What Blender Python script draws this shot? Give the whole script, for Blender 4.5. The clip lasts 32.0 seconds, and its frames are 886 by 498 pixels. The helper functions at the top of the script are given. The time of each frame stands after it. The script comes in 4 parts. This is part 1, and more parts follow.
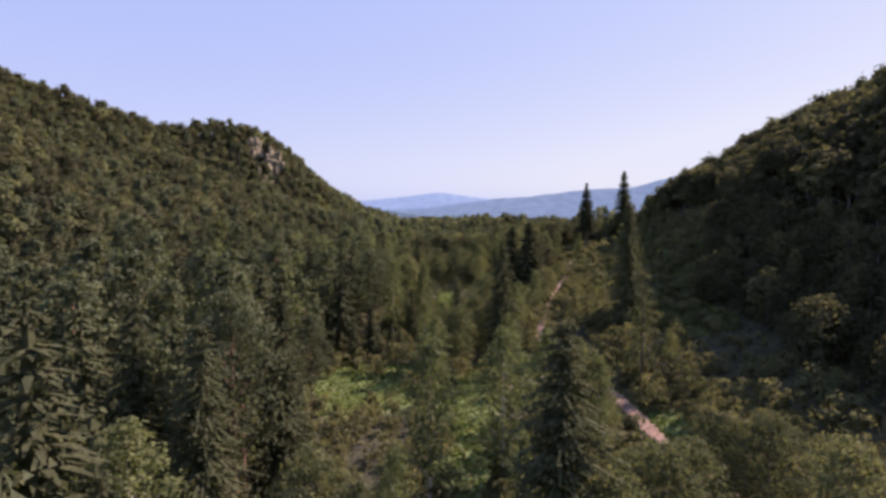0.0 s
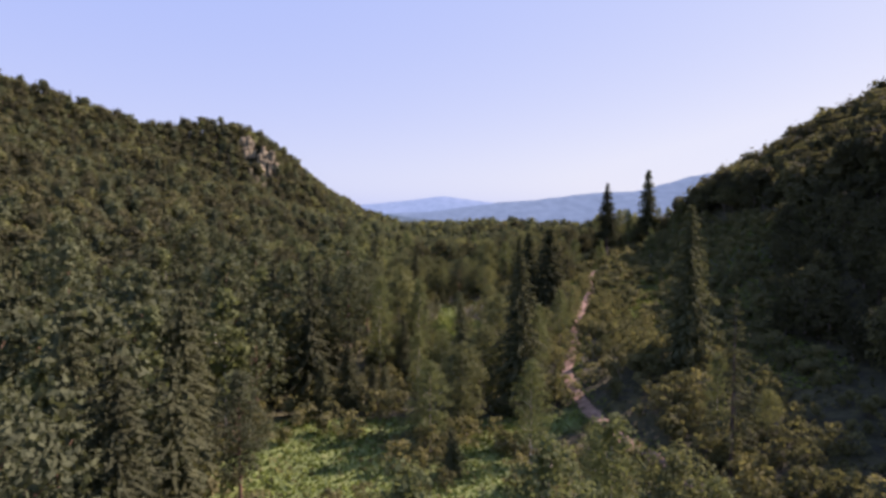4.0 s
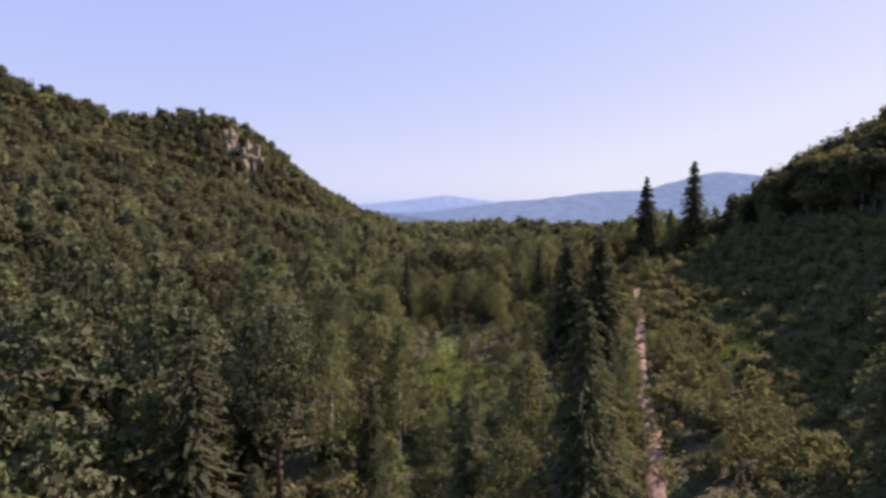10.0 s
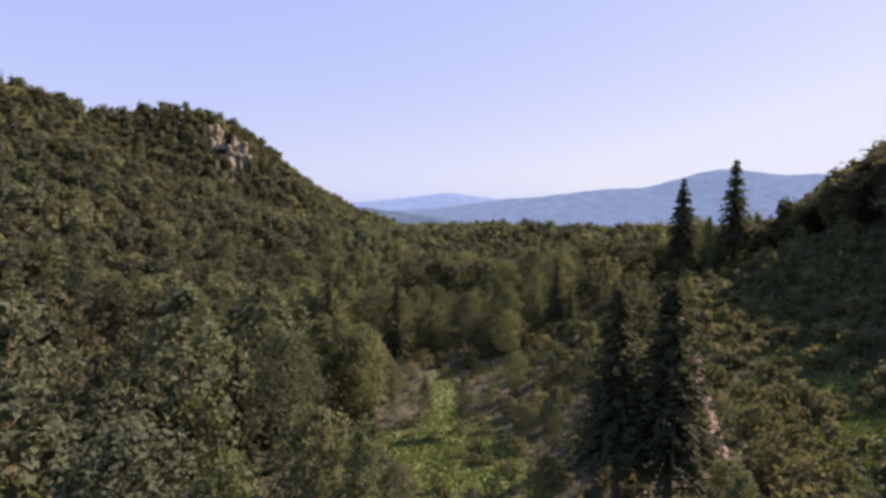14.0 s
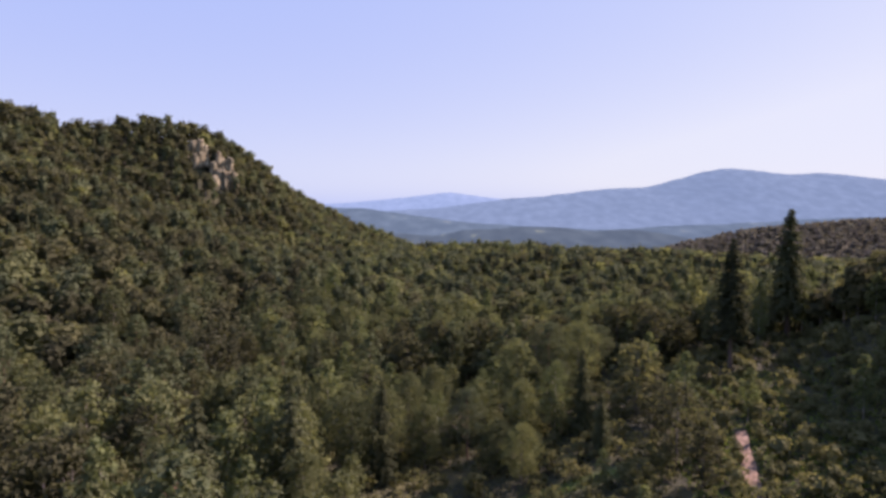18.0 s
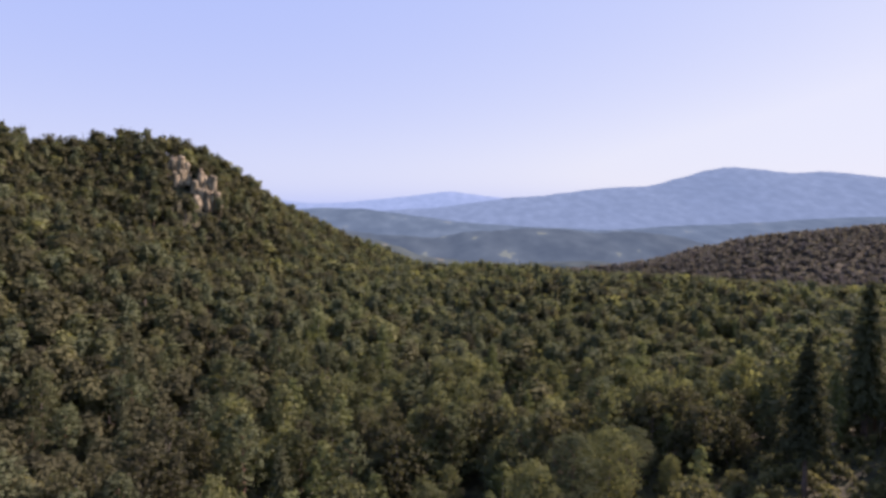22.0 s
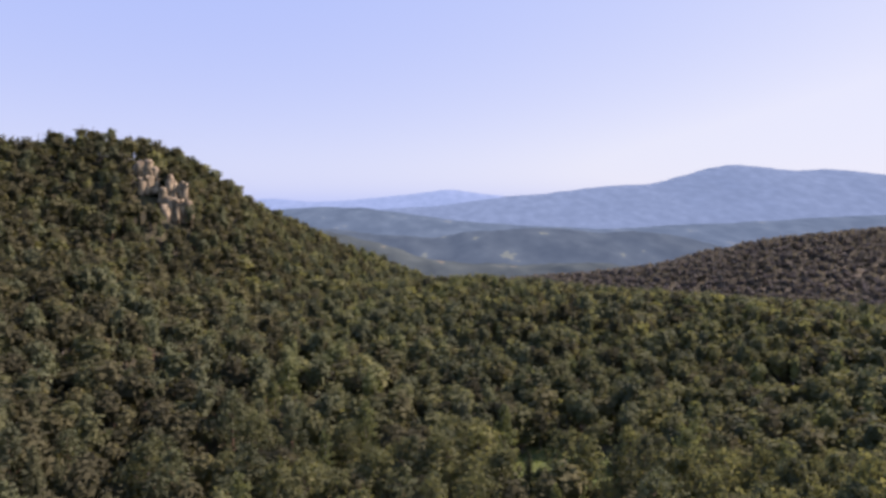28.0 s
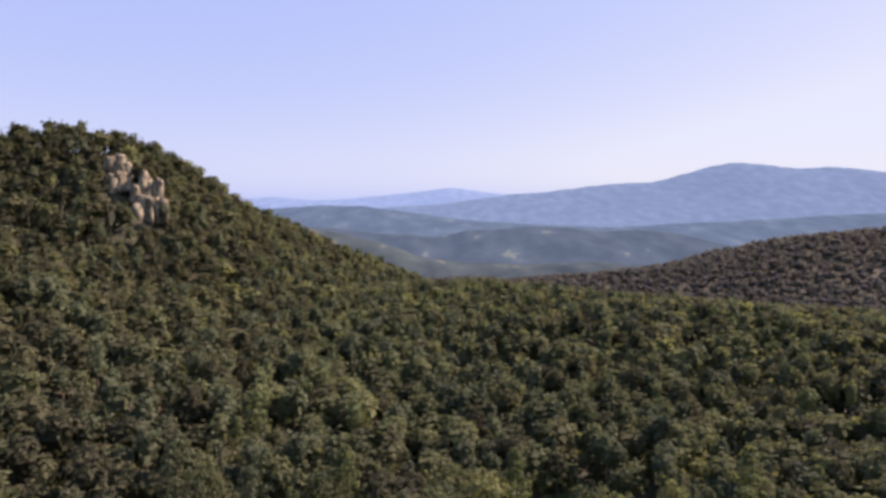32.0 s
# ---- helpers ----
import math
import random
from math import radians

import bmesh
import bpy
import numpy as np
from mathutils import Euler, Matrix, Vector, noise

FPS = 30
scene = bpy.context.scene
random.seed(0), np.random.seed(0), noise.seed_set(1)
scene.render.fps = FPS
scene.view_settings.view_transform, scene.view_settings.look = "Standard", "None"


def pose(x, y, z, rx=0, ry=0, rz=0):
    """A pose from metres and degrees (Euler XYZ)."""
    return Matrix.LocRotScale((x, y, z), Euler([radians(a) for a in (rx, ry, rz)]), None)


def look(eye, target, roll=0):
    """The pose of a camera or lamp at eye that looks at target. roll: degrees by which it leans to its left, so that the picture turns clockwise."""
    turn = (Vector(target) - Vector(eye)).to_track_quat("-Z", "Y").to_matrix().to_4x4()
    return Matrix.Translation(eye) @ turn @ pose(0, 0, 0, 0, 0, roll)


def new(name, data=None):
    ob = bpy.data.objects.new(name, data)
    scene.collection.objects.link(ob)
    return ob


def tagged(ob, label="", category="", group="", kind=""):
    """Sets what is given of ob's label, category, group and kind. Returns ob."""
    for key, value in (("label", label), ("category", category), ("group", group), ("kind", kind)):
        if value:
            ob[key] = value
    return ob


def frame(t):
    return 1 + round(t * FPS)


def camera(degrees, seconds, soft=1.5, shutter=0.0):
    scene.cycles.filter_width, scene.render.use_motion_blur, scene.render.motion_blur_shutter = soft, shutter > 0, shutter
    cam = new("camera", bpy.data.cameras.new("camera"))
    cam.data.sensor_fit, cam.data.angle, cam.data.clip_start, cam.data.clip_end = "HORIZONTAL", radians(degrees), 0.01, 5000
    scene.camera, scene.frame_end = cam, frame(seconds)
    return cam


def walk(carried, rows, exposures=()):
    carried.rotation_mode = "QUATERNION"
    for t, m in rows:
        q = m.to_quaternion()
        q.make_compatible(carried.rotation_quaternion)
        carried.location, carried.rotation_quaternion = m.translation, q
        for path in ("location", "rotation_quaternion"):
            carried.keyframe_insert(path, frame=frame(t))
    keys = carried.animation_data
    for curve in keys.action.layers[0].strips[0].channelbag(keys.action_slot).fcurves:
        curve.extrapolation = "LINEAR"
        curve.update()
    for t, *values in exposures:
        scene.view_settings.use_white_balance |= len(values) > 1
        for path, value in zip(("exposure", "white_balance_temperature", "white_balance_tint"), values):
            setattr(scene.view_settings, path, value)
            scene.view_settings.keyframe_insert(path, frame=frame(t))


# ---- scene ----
cam = camera(72.1, 32.0, soft=3.3)
METRES, EYE, TILT, LEAN, TURN = 180.0, 20.0, -4.0, 0.0, 0.0
ROWS = [
    (0.0, 0.0, 0.0, 0.0, -0.0, 0.0, 0.0),
    (0.5, 0.0001, 0.0152, 0.0011, 0.04, 0.08, 0.01),
    (1.0, 0.0005, 0.0309, 0.0019, 0.1, 0.15, 0.01),
    (1.5, 0.001, 0.0465, 0.003, 0.15, 0.17, 0.02),
    (2.0, 0.0015, 0.0622, 0.0039, 0.18, 0.2, 0.02),
    (2.5, 0.002, 0.0784, 0.0049, 0.23, 0.25, 0.0),
    (3.0, 0.0023, 0.0944, 0.0057, 0.27, 0.33, -0.0),
    (3.5, 0.0027, 0.1102, 0.0068, 0.33, 0.33, -0.01),
    (5.5, 0.0039, 0.1729, 0.0109, 0.41, 0.47, -0.07),
    (6.0, 0.0043, 0.1881, 0.0122, 0.44, 0.49, -0.06),
    (6.5, 0.0046, 0.2035, 0.0135, 0.47, 0.49, -0.05),
    (7.0, 0.0047, 0.219, 0.0151, 0.5, 0.45, -0.05),
    (7.5, 0.0049, 0.2336, 0.0165, 0.54, 0.42, -0.03),
    (8.0, 0.0051, 0.2501, 0.018, 0.58, 0.39, -0.04),
    (8.5, 0.0055, 0.2647, 0.0191, 0.61, 0.37, -0.03),
    (9.0, 0.0056, 0.2813, 0.0203, 0.63, 0.32, -0.05),
    (9.5, 0.0058, 0.2957, 0.0213, 0.64, 0.3, -0.06),
    (10.0, 0.0063, 0.3124, 0.0223, 0.67, 0.27, -0.07),
    (10.5, 0.0068, 0.327, 0.0233, 0.69, 0.25, -0.04),
    (11.0, 0.0073, 0.3431, 0.0247, 0.72, 0.2, -0.06),
    (11.5, 0.0076, 0.3576, 0.0256, 0.73, 0.17, -0.06),
    (12.0, 0.0079, 0.3743, 0.0269, 0.75, 0.12, -0.04),
    (12.5, 0.0083, 0.3889, 0.028, 0.77, 0.1, -0.08),
    (13.0, 0.0086, 0.4057, 0.03, 0.79, 0.11, -0.11),
    (13.5, 0.0089, 0.4198, 0.0345, 0.84, 0.08, -0.11),
    (14.0, 0.0089, 0.4359, 0.0425, 0.84, 0.01, -0.07),
    (14.5, 0.0091, 0.4498, 0.051, 0.86, -0.12, -0.01),
    (16.5, 0.0096, 0.5076, 0.0836, 0.87, -0.09, -0.02),
    (17.0, 0.0097, 0.5231, 0.0927, 0.88, -0.09, -0.05),
    (17.5, 0.01, 0.5366, 0.1012, 0.91, -0.14, -0.02),
    (18.0, 0.0102, 0.5521, 0.1109, 0.92, -0.17, -0.01),
    (18.5, 0.0104, 0.5656, 0.1195, 0.92, -0.19, -0.02),
    (19.0, 0.0107, 0.5811, 0.1289, 0.95, -0.21, -0.02),
    (19.5, 0.0107, 0.5948, 0.1369, 0.95, -0.23, -0.03),
    (20.0, 0.0107, 0.6103, 0.1468, 0.97, -0.27, 0.01),
    (20.5, 0.0109, 0.6239, 0.1547, 0.98, -0.28, 0.04),
    (21.0, 0.0109, 0.6395, 0.1638, 0.96, -0.35, 0.07),
    (21.5, 0.0115, 0.6532, 0.1709, 1.01, -0.41, 0.07),
    (22.0, 0.0116, 0.6688, 0.1783, 1.01, -0.4, 0.06),
    (22.5, 0.0118, 0.6826, 0.1841, 1.01, -0.39, 0.06),
    (23.0, 0.0116, 0.6976, 0.1907, 1.01, -0.4, 0.08),
    (23.5, 0.0116, 0.7109, 0.1959, 1.01, -0.4, 0.09),
    (24.0, 0.0117, 0.7254, 0.2005, 1.01, -0.41, 0.1),
    (24.5, 0.0114, 0.7381, 0.2037, 1.01, -0.41, 0.1),
    (25.0, 0.011, 0.753, 0.2066, 0.99, -0.43, 0.12),
    (25.5, 0.0108, 0.7658, 0.2086, 0.99, -0.46, 0.14),
    (27.5, 0.0099, 0.8231, 0.2143, 1.02, -0.58, 0.13),
    (28.0, 0.0096, 0.8374, 0.2155, 1.03, -0.62, 0.14),
    (28.5, 0.0096, 0.8522, 0.2164, 1.05, -0.64, 0.15),
    (29.0, 0.0094, 0.8663, 0.2175, 1.06, -0.67, 0.14),
    (29.5, 0.0097, 0.8805, 0.2186, 1.08, -0.7, 0.16),
    (30.0, 0.0099, 0.8951, 0.2193, 1.08, -0.69, 0.18),
    (30.5, 0.0102, 0.9095, 0.2202, 1.1, -0.7, 0.19),
    (31.0, 0.0107, 0.9238, 0.2215, 1.11, -0.73, 0.2),
    (31.5, 0.011, 0.9388, 0.2222, 1.14, -0.73, 0.19),
    (32.0, 0.0111, 0.9536, 0.2232, 1.15, -0.77, 0.18),
]
EXPOSURE = [(0.0, 1.43, 6500, 42), (32.0, 1.43, 6500, 42)]
walk(cam, [(t, pose(0, 0, EYE, TILT, LEAN, TURN) @ pose(METRES * x, METRES * y, METRES * z, 90 + pitch, roll, yaw)) for t, x, y, z, yaw, pitch, roll in ROWS], EXPOSURE)


# ---- light ----
SUN_ELEVATION, SUN_SIDE = radians(37.5), radians(64)   # side: turned from straight ahead (+y) to the right (+x)
world = bpy.data.worlds.new("sky")
scene.world = world
world.use_nodes = True
wt = world.node_tree
wt.nodes.clear()
w_out = wt.nodes.new("ShaderNodeOutputWorld")
w_bg = wt.nodes.new("ShaderNodeBackground")
w_sky = wt.nodes.new("ShaderNodeTexSky")
w_sky.sky_type, w_sky.sun_disc = "NISHITA", False
w_sky.sun_elevation, w_sky.sun_rotation = SUN_ELEVATION, SUN_SIDE
w_sky.air_density, w_sky.dust_density, w_sky.ozone_density = 1.0, 0.6, 2.5
w_bg.inputs[1].default_value = 0.094
# a milky summer sky: lavender blue aloft, paler and whiter towards the horizon
w_split = wt.nodes.new("ShaderNodeSeparateColor")
w_scale = wt.nodes.new("ShaderNodeMath")
w_scale.operation = "MULTIPLY"
w_scale.inputs[1].default_value = 0.135
w_ramp = wt.nodes.new("ShaderNodeValToRGB")
w_ramp.color_ramp.elements[0].position, w_ramp.color_ramp.elements[0].color = 0.18, (0.285, 0.467, 0.81, 1)
w_ramp.color_ramp.elements[1].position, w_ramp.color_ramp.elements[1].color = 0.95, (0.592, 0.748, 0.772, 1)
w_gain = wt.nodes.new("ShaderNodeMix")
w_gain.data_type, w_gain.blend_type = "RGBA", "MULTIPLY"
w_gain.inputs[0].default_value, w_gain.inputs[7].default_value = 1.0, (4.42, 4.32, 4.2, 1)
w_blend = wt.nodes.new("ShaderNodeMix")
w_blend.data_type = "RGBA"
w_blend.inputs[0].default_value = 0.96
wt.links.new(w_sky.outputs[0], w_split.inputs[0])
wt.links.new(w_split.outputs[1], w_scale.inputs[0])
wt.links.new(w_scale.outputs[0], w_ramp.inputs[0])
wt.links.new(w_ramp.outputs[0], w_gain.inputs[6])
wt.links.new(w_sky.outputs[0], w_blend.inputs[6])
wt.links.new(w_gain.outputs[2], w_blend.inputs[7])
wt.links.new(w_blend.outputs[2], w_bg.inputs[0])
wt.links.new(w_bg.outputs[0], w_out.inputs[0])
sun = new("sun", bpy.data.lights.new("sun", "SUN"))
sun.data.energy, sun.data.angle, sun.data.color = 3.8, radians(0.6), (1.0, 0.89, 0.76)
to_sun = Vector((math.sin(SUN_SIDE) * math.cos(SUN_ELEVATION), math.cos(SUN_SIDE) * math.cos(SUN_ELEVATION), math.sin(SUN_ELEVATION)))
sun.matrix_world = look(to_sun * 100, (0, 0, 0))


# ---- materials ----
def material(name):
    m = bpy.data.materials.new(name)
    m.use_nodes = True
    t = m.node_tree
    return m, t, t.nodes["Principled BSDF"], t.nodes["Material Output"]


def node(t, kind, **sets):
    n = t.nodes.new("ShaderNode" + kind)
    for k, v in sets.items():
        if k in n.inputs:
            n.inputs[k].default_value = v
    return n


def ramp(t, fac, stops):
    n = t.nodes.new("ShaderNodeValToRGB")
    while len(n.color_ramp.elements) < len(stops):
        n.color_ramp.elements.new(0.5)
    for e, (p, c) in zip(n.color_ramp.elements, stops):
        e.position, e.color = p, (*c, 1)
    t.links.new(fac, n.inputs[0])
    return n


def mixed(t, fac, a, b, how="MIX"):
    n = t.nodes.new("ShaderNodeMix")
    n.data_type, n.blend_type = "RGBA", how
    for socket, v in ((n.inputs[0], fac), (n.inputs[6], a), (n.inputs[7], b)):
        if isinstance(v, (int, float)):
            socket.default_value = v
        elif isinstance(v, tuple):
            socket.default_value = (*v, 1)
        else:
            t.links.new(v, socket)
    return n.outputs[2]


def place(t, scale, detail=3.0):
    geo = t.nodes.new("ShaderNodeNewGeometry")
    n = node(t, "TexNoise", Scale=scale, Detail=detail)
    t.links.new(geo.outputs["Position"], n.inputs["Vector"])
    return n.outputs[0]


def foliage(name, stops, single, glow=0.32):
    """Leaves: one tone a tree (object random, or the tree's own tint where trees are joined), a finer one a leaf clump."""
    m, t, b, out = material(name)
    if single:
        tree = t.nodes.new("ShaderNodeObjectInfo").outputs["Random"]
    else:
        at = t.nodes.new("ShaderNodeAttribute")
        at.attribute_name = "tint"
        tree = at.outputs["Fac"]
    col = ramp(t, tree, stops).outputs[0]
    isl = t.nodes.new("ShaderNodeNewGeometry").outputs["Random Per Island"]
    tone = ramp(t, isl, [(0.0, (0.88, 0.89, 0.88)), (0.6, (1.04, 1.04, 1.03)), (1.0, (1.24, 1.23, 1.16))]).outputs[0]
    col = mixed(t, 1.0, col, tone, "MULTIPLY")
    grain = ramp(t, place(t, 2.8, 6), [(0.3, (0.68, 0.68, 0.69)), (0.5, (0.97, 0.97, 0.97)), (0.7, (1.24, 1.23, 1.18))]).outputs[0]
    col = mixed(t, 1.0, col, grain, "MULTIPLY")
    t.links.new(col, b.inputs["Base Color"])
    b.inputs["Roughness"].default_value = 0.85
    b.inputs["Specular IOR Level"].default_value = 0.06
    rough = t.nodes.new("ShaderNodeBump")
    rough.inputs["Strength"].default_value, rough.inputs["Distance"].default_value = 0.45, 0.3
    t.links.new(place(t, 1.9, 5), rough.inputs["Height"])
    t.links.new(rough.outputs[0], b.inputs["Normal"])
    tr = t.nodes.new("ShaderNodeBsdfTranslucent")
    t.links.new(mixed(t, 1.0, col, (1.05, 1.05, 0.7), "MULTIPLY"), tr.inputs[0])
    mx = t.nodes.new("ShaderNodeMixShader")
    mx.inputs[0].default_value = glow
    t.links.new(b.outputs[0], mx.inputs[1])
    t.links.new(tr.outputs[0], mx.inputs[2])
    t.links.new(mx.outputs[0], out.inputs[0])
    return m


def bark(name, a, b_, scale=3.0):
    m, t, b, out = material(name)
    t.links.new(ramp(t, place(t, scale, 5), [(0.35, a), (0.65, b_)]).outputs[0], b.inputs["Base Color"])
    b.inputs["Roughness"].default_value = 0.9
    return m


SPRUCE = [(0.0, (0.059, 0.067, 0.038)), (0.5, (0.078, 0.089, 0.047)), (1.0, (0.100, 0.113, 0.060))]
BROAD = [(0.0, (0.088, 0.101, 0.052)), (0.4, (0.115, 0.129, 0.063)), (0.8, (0.142, 0.159, 0.076)), (1.0, (0.185, 0.199, 0.087))]
PINE = [(0.0, (0.075, 0.089, 0.051)), (1.0, (0.105, 0.125, 0.065))]
BIRCH = [(0.0, (0.114, 0.141, 0.065)), (1.0, (0.157, 0.183, 0.081))]
BUSH = [(0.0, (0.103, 0.108, 0.052)), (0.6, (0.134, 0.138, 0.065)), (1.0, (0.186, 0.182, 0.085))]
# aerial haze painted into the leaf colour: greyer and bluer, little contrast
HAZED = [(0.0, (0.098, 0.095, 0.091)), (0.6, (0.120, 0.117, 0.108)), (1.0, (0.147, 0.145, 0.125))]
# ridge shade and the view's dim left edge painted into broadleaf colour
DIMMED = [(0.0, (0.060, 0.063, 0.038)), (0.4, (0.075, 0.079, 0.044)), (0.8, (0.097, 0.100, 0.054)), (1.0, (0.137, 0.141, 0.070))]
LEAF = {}
for kind, stops in (("spruce", SPRUCE), ("broadleaf", BROAD), ("pine", PINE), ("birch", BIRCH), ("bush", BUSH), ("hazed_tree", HAZED), ("dimmed_broadleaf", DIMMED)):
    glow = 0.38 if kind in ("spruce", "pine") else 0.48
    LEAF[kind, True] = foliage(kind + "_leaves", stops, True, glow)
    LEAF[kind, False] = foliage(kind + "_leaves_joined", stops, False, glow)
LEAF["bare_spruce", True] = LEAF["tall_spruce", True] = LEAF["spruce", True]
LEAF["bare_spruce", False] = LEAF["tall_spruce", False] = LEAF["spruce", False]
BARK = {"spruce": bark("spruce_bark", (0.06, 0.045, 0.035), (0.13, 0.10, 0.08)),
        "broadleaf": bark("grey_bark", (0.09, 0.08, 0.065), (0.18, 0.16, 0.13)),
        "pine": bark("pine_bark", (0.10, 0.06, 0.04), (0.20, 0.12, 0.075)),
        "birch": bark("birch_bark", (0.12, 0.11, 0.10), (0.55, 0.53, 0.48), 1.6),
        "dimmed_broadleaf": bark("stem_bark", (0.10, 0.09, 0.08), (0.20, 0.18, 0.16)),
        "hazed_tree": bark("far_bark", (0.09, 0.075, 0.06), (0.16, 0.14, 0.12)),
        "bush": bark("twig_bark", (0.09, 0.07, 0.05), (0.16, 0.13, 0.10))}
BARK["bare_spruce"] = BARK["tall_spruce"] = BARK["spruce"]


# ---- the lie of the land ----
def smooth(u):
    u = np.clip(u, 0.0, 1.0)
    return u * u * (3 - 2 * u)


def ridge(x, y, crest, power=1.2, round_=10.0):
    """A ridge along a line of (x, y, height, half width), falling to nothing at that width from it."""
    best = np.zeros_like(x)
    for (ax, ay, ah, aw), (bx, by, bh, bw) in zip(crest, crest[1:]):
        dx, dy = bx - ax, by - ay
        u = np.clip(((x - ax) * dx + (y - ay) * dy) / (dx * dx + dy * dy), 0, 1)
        d = np.hypot(x - ax - u * dx, y - ay - u * dy)
        d = np.sqrt(d * d + round_ * round_) - round_
        best = np.maximum(best, (ah + (bh - ah) * u) * np.clip(1 - d / (aw + (bw - aw) * u), 0, 1) ** power)
    return best


def wave(x, y, size, seed):
    r = np.random.RandomState(seed)
    v = np.zeros_like(x)
    for k in range(5):
        a, p, s = r.uniform(0, 6.283), r.uniform(0, 6.283), size * r.uniform(0.6, 1.5)
        v += np.sin((x * np.cos(a) + y * np.sin(a)) * 6.283 / s + p)
    return v / 5


LEFT_CREST = [(-420, 190, 168, 230), (-330, 265, 129, 205), (-225, 355, 77.6, 151), (-187, 399, 62.7, 143), (-140, 411, 65.5, 94), (-128, 426, 62.5, 77), (-111, 488, 44.3, 68), (-96, 546, 42, 89), (-67, 592, 12, 70)]
LEFT_NEAR = [(-330, 100, 44, 170), (-223, 122, 22.7, 128), (-159, 188, 25, 133), (-85, 283, 18, 73)]
RIGHT_CREST = [(84, 194, 7.4, 27), (93, 205, 22, 15.6), (121, 170, 42.2, 65.6), (127, 114, 55, 80), (138, 31, 66, 84), (160, -60, 80, 110)]
RIGHT_FAR = [(1100, 1000, 88, 330), (620, 930, 88, 330), (400, 850, 70, 300), (210, 790, 36, 200), (90, 790, 4, 120)]


def land(x, y):
    x, y = np.asarray(x, float), np.asarray(y, float)
    z = 2.0 + 0.5 * wave(x, y, 70, 3) + 0.6 * wave(x, y, 160, 5)
    z = z + ridge(x, y, LEFT_CREST) + ridge(x, y, LEFT_NEAR) + ridge(x, y, RIGHT_CREST, 1.0, 6.0)
    z = z + 5.0 * smooth((x - 24) / 34) * smooth((y - 40) / 60) * smooth((260 - y) / 60) * smooth((130 - x) / 50)
    # the hollow of the valley floor, west of the track; it widens northwards, to the foot of the saddle
    near, north = smooth((y - 65) / 30), smooth((y - 205) / 50)
    edge = 13 - 11 * near + 50 * north
    hollow = (1 - smooth((x - edge) / (30 - 6 * near + 30 * north))) * smooth((x + 120) / 60)
    z = z - 5.6 * hollow
    z = z + (5.0 + 3.0 * np.exp(-((x - 45) / 40) ** 2)) * smooth((y - 288) / 84) * smooth((x + 90) / 60) - 0.045 * np.clip(x - 40, 0, 200) * smooth((y - 240) / 80)
    z = z - 70 * smooth((y - 397 + 0.75 * np.clip(x - 10, 0, 110)) / 430)
    z = z + ridge(x, y, RIGHT_FAR, 1.3, 40.0)
    z = z + 2.0 * wave(x, y, 60, 8) * smooth((np.abs(x) - 60) / 80) * smooth((600 - y) / 200)
    far = smooth((np.hypot(x, y) - 880) / 700)
    return z + far * (14 * wave(x, y, 700, 11) - 30)


def axis(fine_from, fine_to, step, mid_from, mid_to, mid, end_low, end_high):
    a = list(np.arange(fine_from, fine_to + 0.1, step))
    v = a[-1]
    while v < mid_to:
        v += mid
        a.append(v)
    s = mid
    while v < end_high:
        s *= 1.18
        v += s
        a.append(v)
    v, low = a[0], []
    while v > mid_from:
        v -= mid
        low.append(v)
    s = mid
    while v > end_low:
        s *= 1.18
        v -= s
        low.append(v)
    return np.array(low[::-1] + a)


def grid_mesh(name, xs, ys, zs, mat):
    nx, ny = len(xs), len(ys)
    X, Y = np.meshgrid(xs, ys)
    v = np.stack([X.ravel(), Y.ravel(), zs.ravel()], 1)
    i = np.arange(nx * ny).reshape(ny, nx)
    f = np.stack([i[:-1, :-1], i[:-1, 1:], i[1:, 1:], i[1:, :-1]], -1).reshape(-1, 4)
    return quads(name, v, f, [mat])


def quads(name, v, f, mats, slots=None, tint=None, soft=None):
    me = bpy.data.meshes.new(name)
    me.vertices.add(len(v))
    me.vertices.foreach_set("co", np.ascontiguousarray(v, np.float32).ravel())
    f = np.ascontiguousarray(f, np.int32)
    flat, counts = f.ravel(), (f >= 0).sum(1)       # a triangle has -1 for its fourth corner
    flat = flat[flat >= 0]
    me.loops.add(len(flat))
    me.loops.foreach_set("vertex_index", flat)
    me.polygons.add(len(f))
    me.polygons.foreach_set("loop_start", np.concatenate([[0], np.cumsum(counts)[:-1]]).astype(np.int32))
    for m in mats:
        me.materials.append(m)
    if slots is not None:
        me.polygons.foreach_set("material_index", np.ascontiguousarray(slots, np.int32))
    if tint is not None:
        me.attributes.new("tint", "FLOAT", "FACE").data.foreach_set("value", np.ascontiguousarray(tint, np.float32))
    if soft is not None:
        me.polygons.foreach_set("use_smooth", np.ascontiguousarray(soft, bool))
    me.update(calc_edges=True)
    return me


XS = axis(-64, 76, 2.0, -420, 420, 7, -4700, 4700)
YS = axis(20, 210, 2.0, -60, 640, 6, -4700, 4700)
ground_mat, gt, gb, _ = material("forest_floor")
moss = ramp(gt, place(gt, 0.9, 8), [(0.32, (0.018, 0.018, 0.007)), (0.5, (0.041, 0.042, 0.014)), (0.7, (0.069, 0.068, 0.024))]).outputs[0]
broad = ramp(gt, place(gt, 0.12, 4), [(0.35, (0.55, 0.6, 0.55)), (0.65, (1.15, 1.1, 1.0))]).outputs[0]
open_land = gt.nodes.new("ShaderNodeAttribute")
open_land.attribute_name = "clearing"
